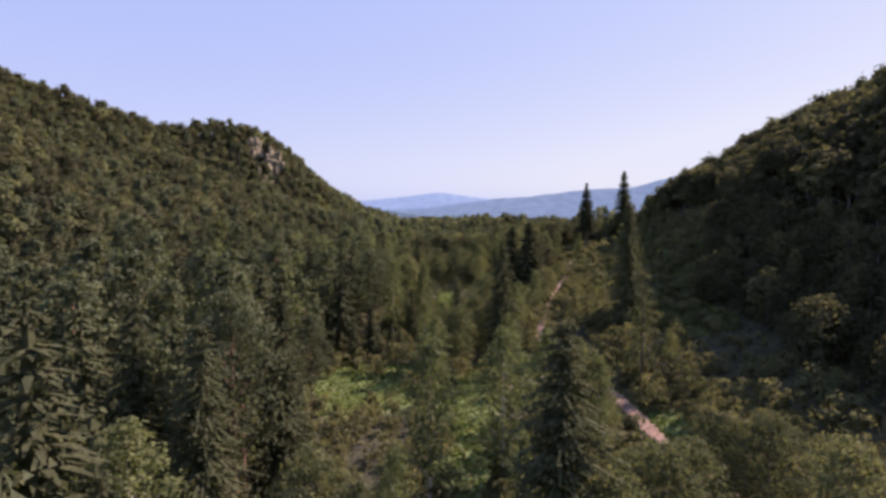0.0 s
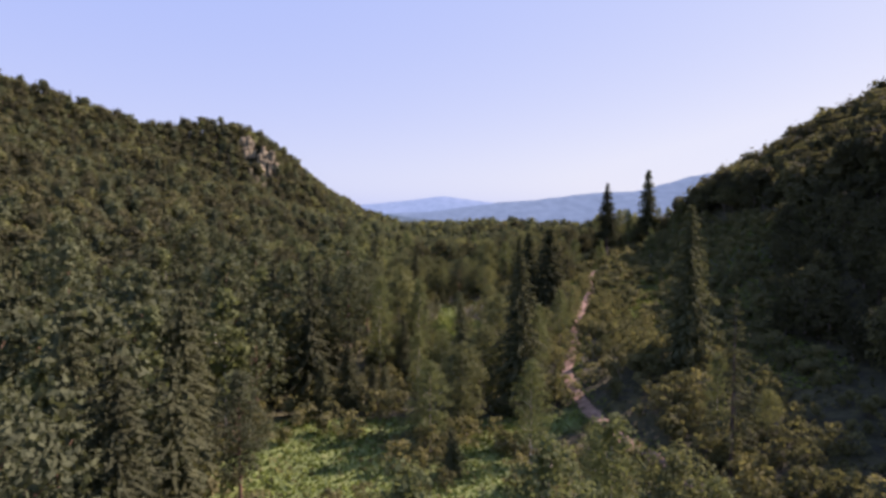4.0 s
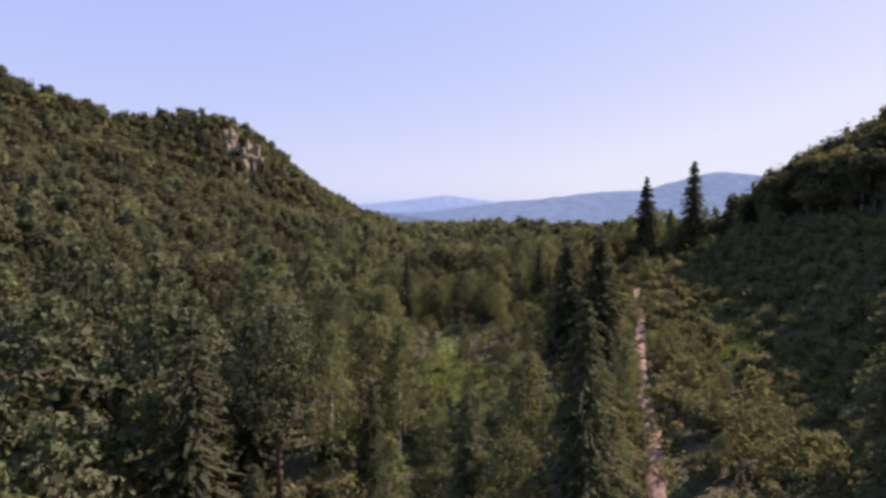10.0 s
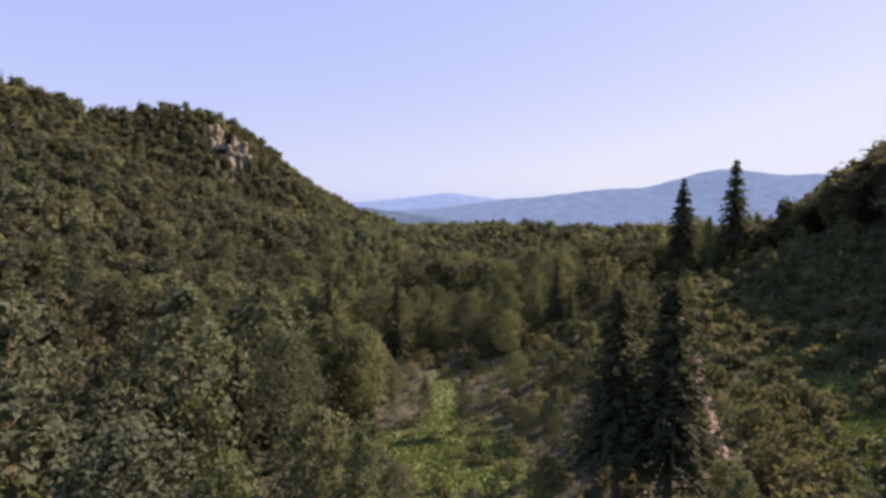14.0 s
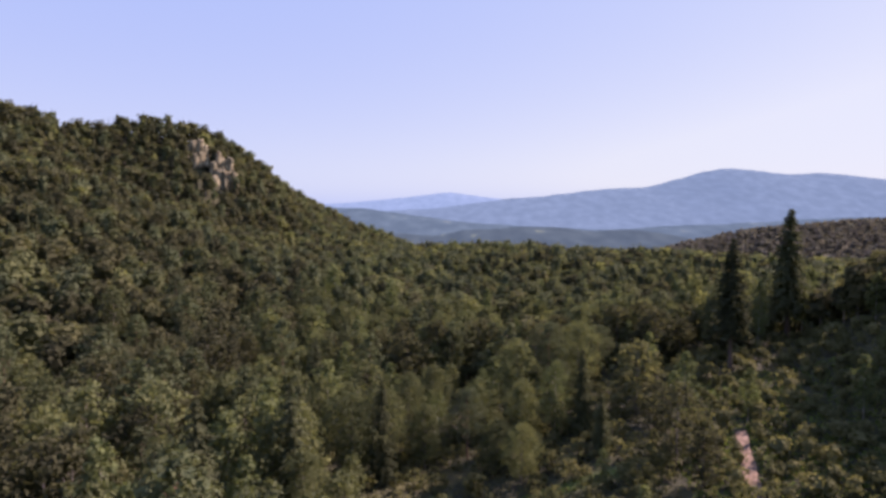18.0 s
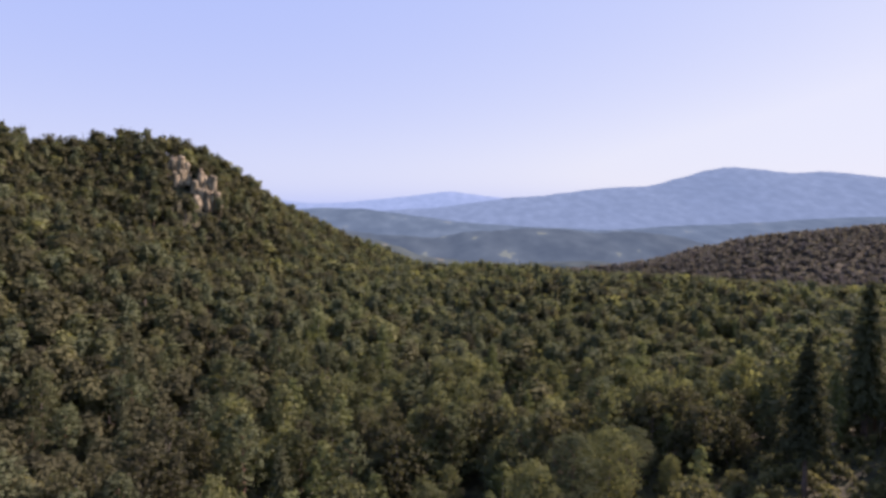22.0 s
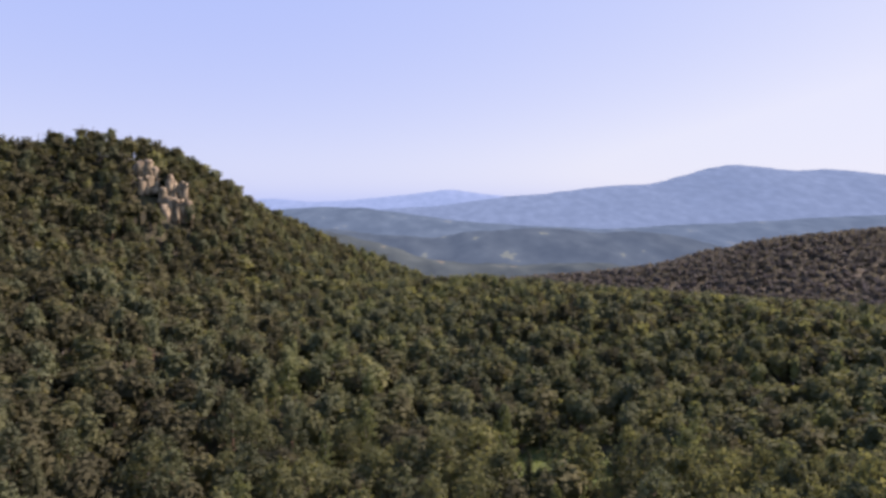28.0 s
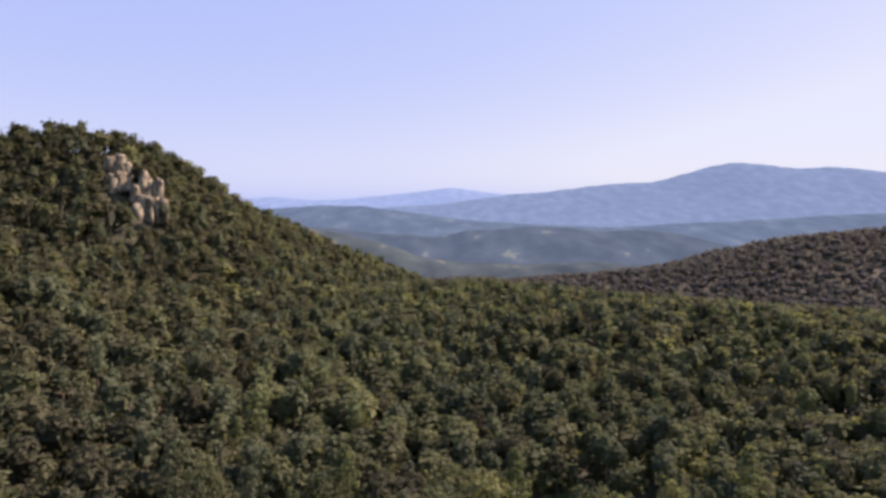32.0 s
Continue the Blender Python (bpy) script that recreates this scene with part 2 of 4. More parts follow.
turf = ramp(gt, place(gt, 0.5, 7), [(0.3, (0.067, 0.094, 0.023)), (0.55, (0.110, 0.155, 0.036)), (0.75, (0.158, 0.189, 0.053))]).outputs[0]
gt.links.new(mixed(gt, open_land.outputs["Fac"], mixed(gt, 1.0, moss, broad, "MULTIPLY"), turf), gb.inputs["Base Color"])
lumps = gt.nodes.new("ShaderNodeBump")
lumps.inputs["Strength"].default_value, lumps.inputs["Distance"].default_value = 0.9, 0.35
gt.links.new(place(gt, 1.6, 6), lumps.inputs["Height"])
gt.links.new(lumps.outputs[0], gb.inputs["Normal"])
gb.inputs["Roughness"].default_value = 0.95
gx, gy = np.meshgrid(XS, YS)
ground = tagged(new("ground", grid_mesh("ground", XS, YS, land(gx, gy), ground_mat)), "wooded valley floor and slopes of moss and grass", "ground", kind="structure")
ground.data.polygons.foreach_set("use_smooth", np.ones(len(ground.data.polygons), bool))

# ---- dirt track and meadows ----
TRACK = [(23, 36), (21.4, 48), (20.7, 57), (20.6, 64), (20.0, 72), (16.6, 81), (15.0, 90), (15.4, 97), (17.6, 104.5), (19.7, 112), (22, 122), (26.5, 137), (31.6, 153), (33.2, 162), (38, 176)]
MEADOWS = [(-11, 76, 8, 9), (-4, 87, 14, 2.6), (3.4, 70, 3.6, 13), (2.2, 54, 2.2, 9), (9, 84.5, 6, 2.2), (0.6, 154, 2.2, 18), (-5, 142, 8, 4), (3, 135, 5, 3.5), (6, 141, 2.5, 3), (46, 186, 5, 1.6), (38, 139, 4, 2), (44, 148, 5, 1.8), (26.5, 110, 3.2, 2.2), (37, 130, 4, 2), (22, 264, 11, 11), (23, 57, 2.2, 6), (13, 170, 8, 1.2), (41, 190, 4, 1.2)]


def track_distance(x, y):
    d = np.full(np.shape(x), 1e9)
    for (ax, ay), (bx, by) in zip(TRACK, TRACK[1:]):
        dx, dy = bx - ax, by - ay
        u = np.clip(((x - ax) * dx + (y - ay) * dy) / (dx * dx + dy * dy), 0, 1)
        d = np.minimum(d, np.hypot(x - ax - u * dx, y - ay - u * dy))
    return d


def in_meadow(x, y, grow=1.0):
    m = np.zeros(np.shape(x), bool)
    for cx, cy, rx, ry in MEADOWS:
        m |= ((x - cx) / (rx * grow)) ** 2 + ((y - cy) / (ry * grow)) ** 2 < 1
    return m


def track_line(step):
    pts = []
    n = len(TRACK)
    for k in range(n - 1):
        p0, p1, p2, p3 = (np.array(TRACK[min(max(k + d, 0), n - 1)], float) for d in (-1, 0, 1, 2))
        for u in np.arange(0, 1, step):
            pts.append(0.5 * (2 * p1 + (p2 - p0) * u + (2 * p0 - 5 * p1 + 4 * p2 - p3) * u * u + (3 * p1 - p0 - 3 * p2 + p3) * u ** 3))
    return np.array(pts)


gv = np.stack([gx.ravel(), gy.ravel()], 1)
grassy = in_meadow(gv[:, 0], gv[:, 1], 1.15)
ground.data.attributes.new("clearing", "FLOAT", "POINT").data.foreach_set("value", grassy.astype(np.float32))
line = track_line(0.08)
tan = np.gradient(line, axis=0)
tan /= np.linalg.norm(tan, axis=1)[:, None]
side = np.stack([tan[:, 1], -tan[:, 0]], 1)
rng = np.random.RandomState(4)
cols, offs = [], [(-0.71, 0.02), (-0.5, 0.10), (-0.32, 0.05), (0.0, 0.13), (0.32, 0.05), (0.5, 0.10), (0.71, 0.02)]
for o, up in offs:
    p = line + side * (o + (rng.uniform(-0.22, 0.16, len(line)) * np.sign(o) if abs(o) > 0.7 else 0))[:, None] if abs(o) > 0.7 else line + side * o
    cols.append(np.column_stack([p, land(p[:, 0], p[:, 1]) + up + 0.06]))
rv = np.stack(cols, 1).reshape(-1, 3)
ri = np.arange(len(rv)).reshape(len(line), len(offs))
rf = np.stack([ri[:-1, :-1], ri[:-1, 1:], ri[1:, 1:], ri[1:, :-1]], -1).reshape(-1, 4)
road_mat, rt, rb, _ = material("packed_earth")
rt.links.new(ramp(rt, place(rt, 1.4, 6), [(0.3, (0.10, 0.066, 0.040)), (0.5, (0.22, 0.140, 0.092)), (0.75, (0.34, 0.235, 0.165))]).outputs[0], rb.inputs["Base Color"])
rb.inputs["Roughness"].default_value = 0.95
tagged(new("road", quads("road", rv, rf, [road_mat])), "reddish rutted dirt track through the woods", "track", kind="structure")


# ---- trees ----
def prism(p, q, r0, r1, sides=5):
    p, q = np.array(p, float), np.array(q, float)
    d = (q - p) / np.linalg.norm(q - p)
    a = np.cross(d, (0.3, 0.9, 0.2))
    a /= np.linalg.norm(a)
    b = np.cross(d, a)
    an = np.arange(sides) * 2 * np.pi / sides
    ring = np.cos(an)[:, None] * a + np.sin(an)[:, None] * b
    v = np.concatenate([p + ring * r0, q + ring * r1])
    i = np.arange(sides)
    j = (i + 1) % sides
    return v, np.stack([i, j, j + sides, i + sides], 1)


def join(pieces):
    vs, fs, n = [], [], 0
    for v, f in pieces:
        vs.append(v)
        fs.append(np.where(f >= 0, f + n, -1))
        n += len(v)
    return np.concatenate(vs), np.concatenate(fs)


def cards(c, nrm, size, r, long=1.0, droop=0.0):
    """Leaf clumps: small irregular kites round the points c, facing nrm."""
    n = len(c)
    t = r.normal(size=(n, 3))
    t[:, 2] -= droop
    t -= nrm * (t * nrm).sum(1)[:, None]
    t /= np.linalg.norm(t, axis=1)[:, None] + 1e-9
    b = np.cross(nrm, t)
    s = (size * r.uniform(0.6, 1.35, n))[:, None]
    bend = nrm * s * r.uniform(-0.35, 0.1, n)[:, None]
    v = np.stack([c - t * s * long * 0.6, c + b * s * r.uniform(0.35, 0.6, n)[:, None] + bend,
                  c + t * s * long * 0.6, c - b * s * r.uniform(0.35, 0.6, n)[:, None] + bend], 1).reshape(-1, 3)
    return v, np.arange(n * 4).reshape(-1, 4)


def chips(c, nrm, size, r):
    """Leaf clumps of three corners, for trees that stand farther off."""
    n = len(c)
    t = r.normal(size=(n, 3))
    t -= nrm * (t * nrm).sum(1)[:, None]
    t /= np.linalg.norm(t, axis=1)[:, None] + 1e-9
    b = np.cross(nrm, t)
    s = (size * r.uniform(0.6, 1.4, n))[:, None]
    k = r.uniform(0.4, 0.7, n)[:, None]
    v = np.stack([c + t * s * 0.8, c - t * s * 0.45 + b * s * k, c - t * s * 0.45 - b * s * k], 1).reshape(-1, 3)
    f = np.full((n, 4), -1)
    f[:, :3] = np.arange(n * 3).reshape(-1, 3)
    return v, f


def unit(v):
    return v / (np.linalg.norm(v, axis=1)[:, None] + 1e-9)


DOME = ((0.0, 0.45), (0.14, 0.82), (0.34, 1.0), (0.56, 0.95), (0.76, 0.76), (0.91, 0.46), (1.0, 0.08))
SPIRE = ((0.0, 0.55), (0.12, 0.90), (0.30, 1.0), (0.50, 0.90), (0.70, 0.68), (0.88, 0.38), (1.0, 0.05))


def shape(profile, h):
    return np.interp(h, [p[0] for p in profile], [p[1] for p in profile])


def leafy(seed, H, base, wide, profile, count, card, trunk, fill, clumps):
    """A leafy tree: leaves all through the crown, and leaf clumps heaped on limbs. Returns crown (with its soft faces) and trunk."""
    r = np.random.RandomState(seed)
    pieces = []
    n = count // 4                                # leaves within the crown
    h, a = r.uniform(0.03, 0.93, n), r.uniform(0, 6.283, n)
    g = wide * shape(profile, h) * fill * np.sqrt(r.rand(n)) * 1.2
    at = np.stack([g * np.cos(a), g * np.sin(a), base + (H - base) * h], 1)
    pieces.append(chips(at, unit(r.normal(size=(n, 3)) + (0, 0, 0.2)), card * 1.5, r))
    top = base + (H - base) * 0.85
    wood = [prism((0, 0, -0.4), (0, 0, base), trunk, trunk * 0.8, 6), prism((0, 0, base), (0, 0, top), trunk * 0.8, trunk * 0.15, 5)]
    per = max(6, count // clumps)
    for k in range(clumps):
        h = ((k + r.rand()) / clumps) ** 0.9
        a = k * 2.4 + r.uniform(-0.6, 0.6)
        reach = wide * shape(profile, h) * r.uniform(0.62, 1.0)
        c = np.array((reach * np.cos(a), reach * np.sin(a), base + (H - base) * h * 0.96))
        rad = (0.24 + 0.34 * r.rand()) * wide * (0.65 + 0.35 * shape(profile, h))
        d = unit(r.normal(size=(per, 3)) + 0.5 * np.array((np.cos(a), np.sin(a), 0.7)))
        at = c + d * (rad * r.uniform(0.35, 1.15, per))[:, None] * np.array((1, 1, 0.7))
        face = unit(d + r.normal(scale=0.5, size=(per, 3)) + (0, 0, 0.2))
        pieces.append(cards(at, face, card, r, 1.25) if count > 1000 else chips(at, face, card, r))
        if k % 2 == 0:
            wood.append(prism((0, 0, max(base * 0.8, c[2] - rad - 0.35 * reach)), c, trunk * 0.3, trunk * 0.06, 3))
    v, f = join(pieces)
    return (v, f, 0), join(wood)


def blob(c, rad, r, rings, sides, rough=0.12):
    """A rounded leafy mass, open below."""
    v = [(0, 0, 1.0)]
    for k in range(1, rings + 1):
        th = 2.3 * k / rings
        for q in range(sides):
            a = 2 * np.pi * (q + 0.5 * (k % 2)) / sides
            g = 1 + r.uniform(-rough, rough)
            v.append((np.sin(th) * np.cos(a) * g, np.sin(th) * np.sin(a) * g, np.cos(th) * g))
    i = np.arange(sides)
    j = (i + 1) % sides
    f = [np.stack([0 * i, 1 + i, 1 + j, 0 * i - 1], 1)]
    for k in range(rings - 1):
        f.append(np.stack([1 + k * sides + i, 1 + (k + 1) * sides + i, 1 + (k + 1) * sides + j, 1 + k * sides + j], 1))
    return np.array(v) * rad + c, np.concatenate(f)


def billow(seed, H, base, wide, masses, rings, sides, count, card, trunk, peak=0.5):
    """A tree seen from afar: a crown of rounded masses heaped together, with leaf clumps on their skin."""
    r = np.random.RandomState(seed)
    deep = H - base
    cs = [np.array((0, 0, base + deep * 0.60))]
    rs = [np.array((wide * 0.72, wide * 0.72, deep * 0.38))]
    for k in range(masses - 1):
        a = k * 2.4 + r.uniform(-0.4, 0.4)
        h = 0.20 + 0.50 * ((k * 0.618 + r.uniform(0, 0.25)) % 1)
        g = wide * (0.54 - peak * max(0, h - 0.4)) * r.uniform(0.85, 1.1)
        q = wide * r.uniform(0.40, 0.56)
        cs.append(np.array((g * np.cos(a), g * np.sin(a), base + deep * h)))
        rs.append(np.array((q, q, q * r.uniform(0.8, 1.05))))
    pieces = [blob(cs[0] - (0, 0, deep * 0.12), rs[0] * (0.66, 0.66, 0.72), r, rings, sides, 0.36)]
    soft = 0
    k = r.randint(0, masses, count)
    d = r.normal(size=(count, 3))
    d[:, 2] = np.abs(d[:, 2]) * 0.9 - 0.3
    d = unit(d)
    at = np.array(cs)[k] + d * np.array(rs)[k] * r.uniform(0.76, 1.08, count)[:, None]
    out = at - (0, 0, base + deep * 0.4)
    at[:, 2] = np.minimum(at[:, 2], base + deep * r.uniform(0.80, 0.92, count))
    at = at[(np.hypot(out[:, 0], out[:, 1]) + np.abs(out[:, 2]) * 0.3 > wide * 0.42)]
    cap = unit(np.abs(r.normal(size=(count // 4, 3))) * r.choice([-1, 1], (count // 4, 3)) * (1, 1, 0) + (0, 0, 0.8))
    at = np.concatenate([at, cs[0] - (0, 0, deep * 0.08) + cap * rs[0] * (0.74, 0.74, 0.80)])
    d = unit(at - (0, 0, base + deep * 0.35))
    pieces.append(chips(at, unit(d + r.normal(scale=0.5, size=at.shape)), card, r))
    v, f = join(pieces)
    return (v, f, soft), prism((0, 0, -0.4), (0, 0, base + deep * 0.4), trunk, trunk * 0.6, 3)


def needled(seed, H, wide, tiers, arms, parts, core=0, bare=0.08, thin=1.0, droop=0.35, twig=1.0):
    """A spruce: whorls of drooping boughs, each with hanging twigs."""
    r = np.random.RandomState(seed)
    c, crown = [], []
    for k in range(tiers):
        u = (k + 0.3) / tiers
        z = H * (bare + (0.985 - bare) * u) + r.uniform(-0.4, 0.4) * H / tiers
        reach = wide * (1 - u) ** 0.68 * r.uniform(0.75, 1.12) + 0.1
        for a in np.arange(arms) * 2 * np.pi / arms + r.uniform(0, 6.28):
            a += r.uniform(-0.25, 0.25)
            L = reach * r.uniform(0.55, 1.2)
            z += r.uniform(-0.3, 0.3) * H / tiers
            d = np.array((np.cos(a), np.sin(a), 0))
            s = np.array((-np.sin(a), np.cos(a), 0))
            rise = 0.25 * L * (u - 0.35)
            w = (0.16 + 0.17 * L) * thin
            p0 = np.array((0, 0, z)) + d * 0.05
            p1 = p0 + d * L * 0.55 + (0, 0, rise * 0.6 - droop * 0.28 * L)
            p2 = p0 + d * L + (0, 0, rise - droop * 0.72 * L)
            tip = w * 0.25
            crown.append((np.array([p0 - s * w * 0.3, p0 + s * w * 0.3, p1 + s * w, p1 - s * w]), np.array([[0, 1, 2, 3]])))
            crown.append((np.array([p1 - s * w, p1 + s * w, p2 + s * tip, p2 - s * tip]), np.array([[0, 1, 2, 3]])))
            if parts:
                n = parts
                along = r.uniform(0.25, 1.0, n)[:, None]
                at = np.where(along < 0.55, p0 + (p1 - p0) * along / 0.55, p1 + (p2 - p1) * (along - 0.55) / 0.45)
                at = at + s * r.uniform(-1.8, 1.8, n)[:, None] * max(w, (0.16 + 0.17 * L) * 0.34) - (0, 0, 0.1)
                crown.append(chips(at, unit(r.normal(size=(n, 3)) * 0.7 + d * 0.5 + (0, 0, 0.3)), (0.16 + 0.085 * L) * twig, r))
    if core:
        crown.append(prism((0, 0, H * bare), (0, 0, H * 0.97), wide * 0.34, 0.05, core))
    return (*join(crown), 0), prism((0, 0, -0.4), (0, 0, H * 0.97), 0.018 * H, 0.02, 6)


KINDS = {}   # kind: detail level: list of (crown, trunk)
KINDS["spruce"] = {0: [needled(10 + s, 17, w, 50, 11, 16, 5, 0.05, 0.16, d, 0.62) for s, w, d in ((0, 3.4, 0.4), (1, 3.9, 0.5), (2, 3.0, 0.35))],
                   1: [needled(20 + s, 17, w, 34, 9, 5, 5, 0.05, 0.36, 0.45) for s, w in ((0, 3.3), (1, 3.7))],
                   2: [needled(30 + s, 17, w, 8, 5, 0, 5, 0.05, 1.5, 0.45) for s, w in ((0, 2.9), (1, 3.3))]}
KINDS["broadleaf"] = {0: [leafy(40 + s, 12, 1.8, w, DOME, 4200, 0.185, 0.17, 0.5, 60) for s, w in ((0, 3.2), (1, 2.7), (2, 3.6))],
                      1: [leafy(50 + s, 12, 1.5, w, DOME, 1000, 0.36, 0.17, 0.55, 34) for s, w in ((0, 3.2), (1, 2.7), (2, 3.6))],
                      2: [billow(60 + s, h, 0.6, w, 10, 3, 6, 180, 0.72, 0.17, 0.75) for s, w, h in ((0, 3.3, 11), (1, 2.7, 12.5), (2, 3.7, 10.5), (3, 3.0, 12), (4, 3.4, 9.5))],
                      3: [billow(66 + s, h, 0.6, w, 9, 3, 6, 92, 1.0, 0.17, 0.75) for s, w, h in ((0, 3.5, 11), (1, 2.9, 12.5), (2, 3.8, 10.5), (3, 3.2, 12))]}
KINDS["pine"] = {0: [leafy(70 + s, 16, 5.5, w, SPIRE, 3600, 0.185, 0.20, 0.45, 54) for s, w in ((0, 3.0), (1, 3.6))],
                 1: [leafy(75 + s, 16, 4.0, w, SPIRE, 960, 0.36, 0.20, 0.45, 34) for s, w in ((0, 3.0), (1, 3.5))],
                 2: [billow(78 + s, 16, 3.0, w, 9, 3, 6, 150, 0.78, 0.20, 0.9) for s, w in ((0, 3.2), (1, 3.7), (2, 3.4))],
                 3: [billow(73 + s, 16, 3.0, w, 8, 3, 6, 84, 1.05, 0.20, 0.9) for s, w in ((0, 3.3), (1, 3.8))]}
KINDS["birch"] = {0: [leafy(80 + s, 14, 3.0, w, SPIRE, 3000, 0.165, 0.11, 0.45, 44) for s, w in ((0, 2.1), (1, 2.5))],
                  1: [leafy(85 + s, 14, 2.6, w, SPIRE, 900, 0.34, 0.11, 0.45, 28) for s, w in ((0, 2.1), (1, 2.5))],
                  2: [billow(88 + s, 14, 1.8, w, 9, 3, 6, 150, 0.62, 0.11, 0.9) for s, w in ((0, 2.5), (1, 2.9))]}
KINDS["bush"] = {0: [leafy(90 + s, 2.8, 0.15, w, DOME, 1010, 0.16, 0.05, 0.6, 16) for s, w in ((0, 1.35), (1, 1.1), (2, 1.6))],
                 1: [leafy(95 + s, 2.8, 0.12, w, DOME, 260, 0.22, 0.05, 0.66, 11) for s, w in ((0, 1.35), (1, 1.1), (2, 1.6))],
                 2: [billow(98 + s, 3.0, -0.2, w, 6, 3, 6, 56, 0.30, 0.05) for s, w in ((0, 1.4), (1, 1.2), (2, 1.6))]}
KINDS["hazed_tree"] = {3: [billow(56 + s, 11, 1.0, w, 7, 2, 6, 34, 1.55, 0.17, 0.7) for s, w in ((0, 3.5), (1, 3.1), (2, 3.9))]}
KINDS["bare_spruce"] = {0: [needled(34, 17, 2.9, 46, 9, 18, 3, 0.30, 0.18, 0.5, 0.9), needled(35, 17, 2.9, 24, 6, 12, 0, 0.22, 0.1, 0.2, 0.7)]}
KINDS["tall_spruce"] = {0: [needled(36, 17, 2.7, 50, 11, 14, 5, 0.24, 0.24, 0.45, 0.8)]}
KINDS["dimmed_broadleaf"] = {level: KINDS["broadleaf"][level] for level in (1, 2, 3)}
HEIGHT = {"bare_spruce": 17, "tall_spruce": 17, "hazed_tree": 12, "dimmed_broadleaf": 12, "spruce": 17, "broadleaf": 12, "pine": 16, "birch": 14, "bush": 2.8}
LABELS = {"bare_spruce": ("sparse dark spruce with a bare lower trunk", "spruce tree", "spruces of the valley"),
          "tall_spruce": ("tall dense spruce with a bare foot on the shoulder", "spruce tree", "spruces of the valley"),
          "spruce": ("dark green spruce with drooping boughs in the valley woods", "spruce tree", "spruces of the valley"),
          "broadleaf": ("round-crowned green broadleaf tree among the valley woods", "tree", "broadleaf trees of the valley"),
          "pine": ("tall pine with bare lower trunk and dark green crown", "pine tree", "pines of the valley"),
          "birch": ("slender birch with pale trunk and light green leaves", "birch tree", "birches of the valley"),
          "bush": ("rounded light green bush on the grassy slope", "bush", "bushes of the slope")}
NAMES = {"bare_spruce": "spruce_tree", "tall_spruce": "spruce_tree", "spruce": "spruce_tree", "broadleaf": "broadleaf_tree", "pine": "pine_tree", "birch": "birch_tree", "bush": "bush"}

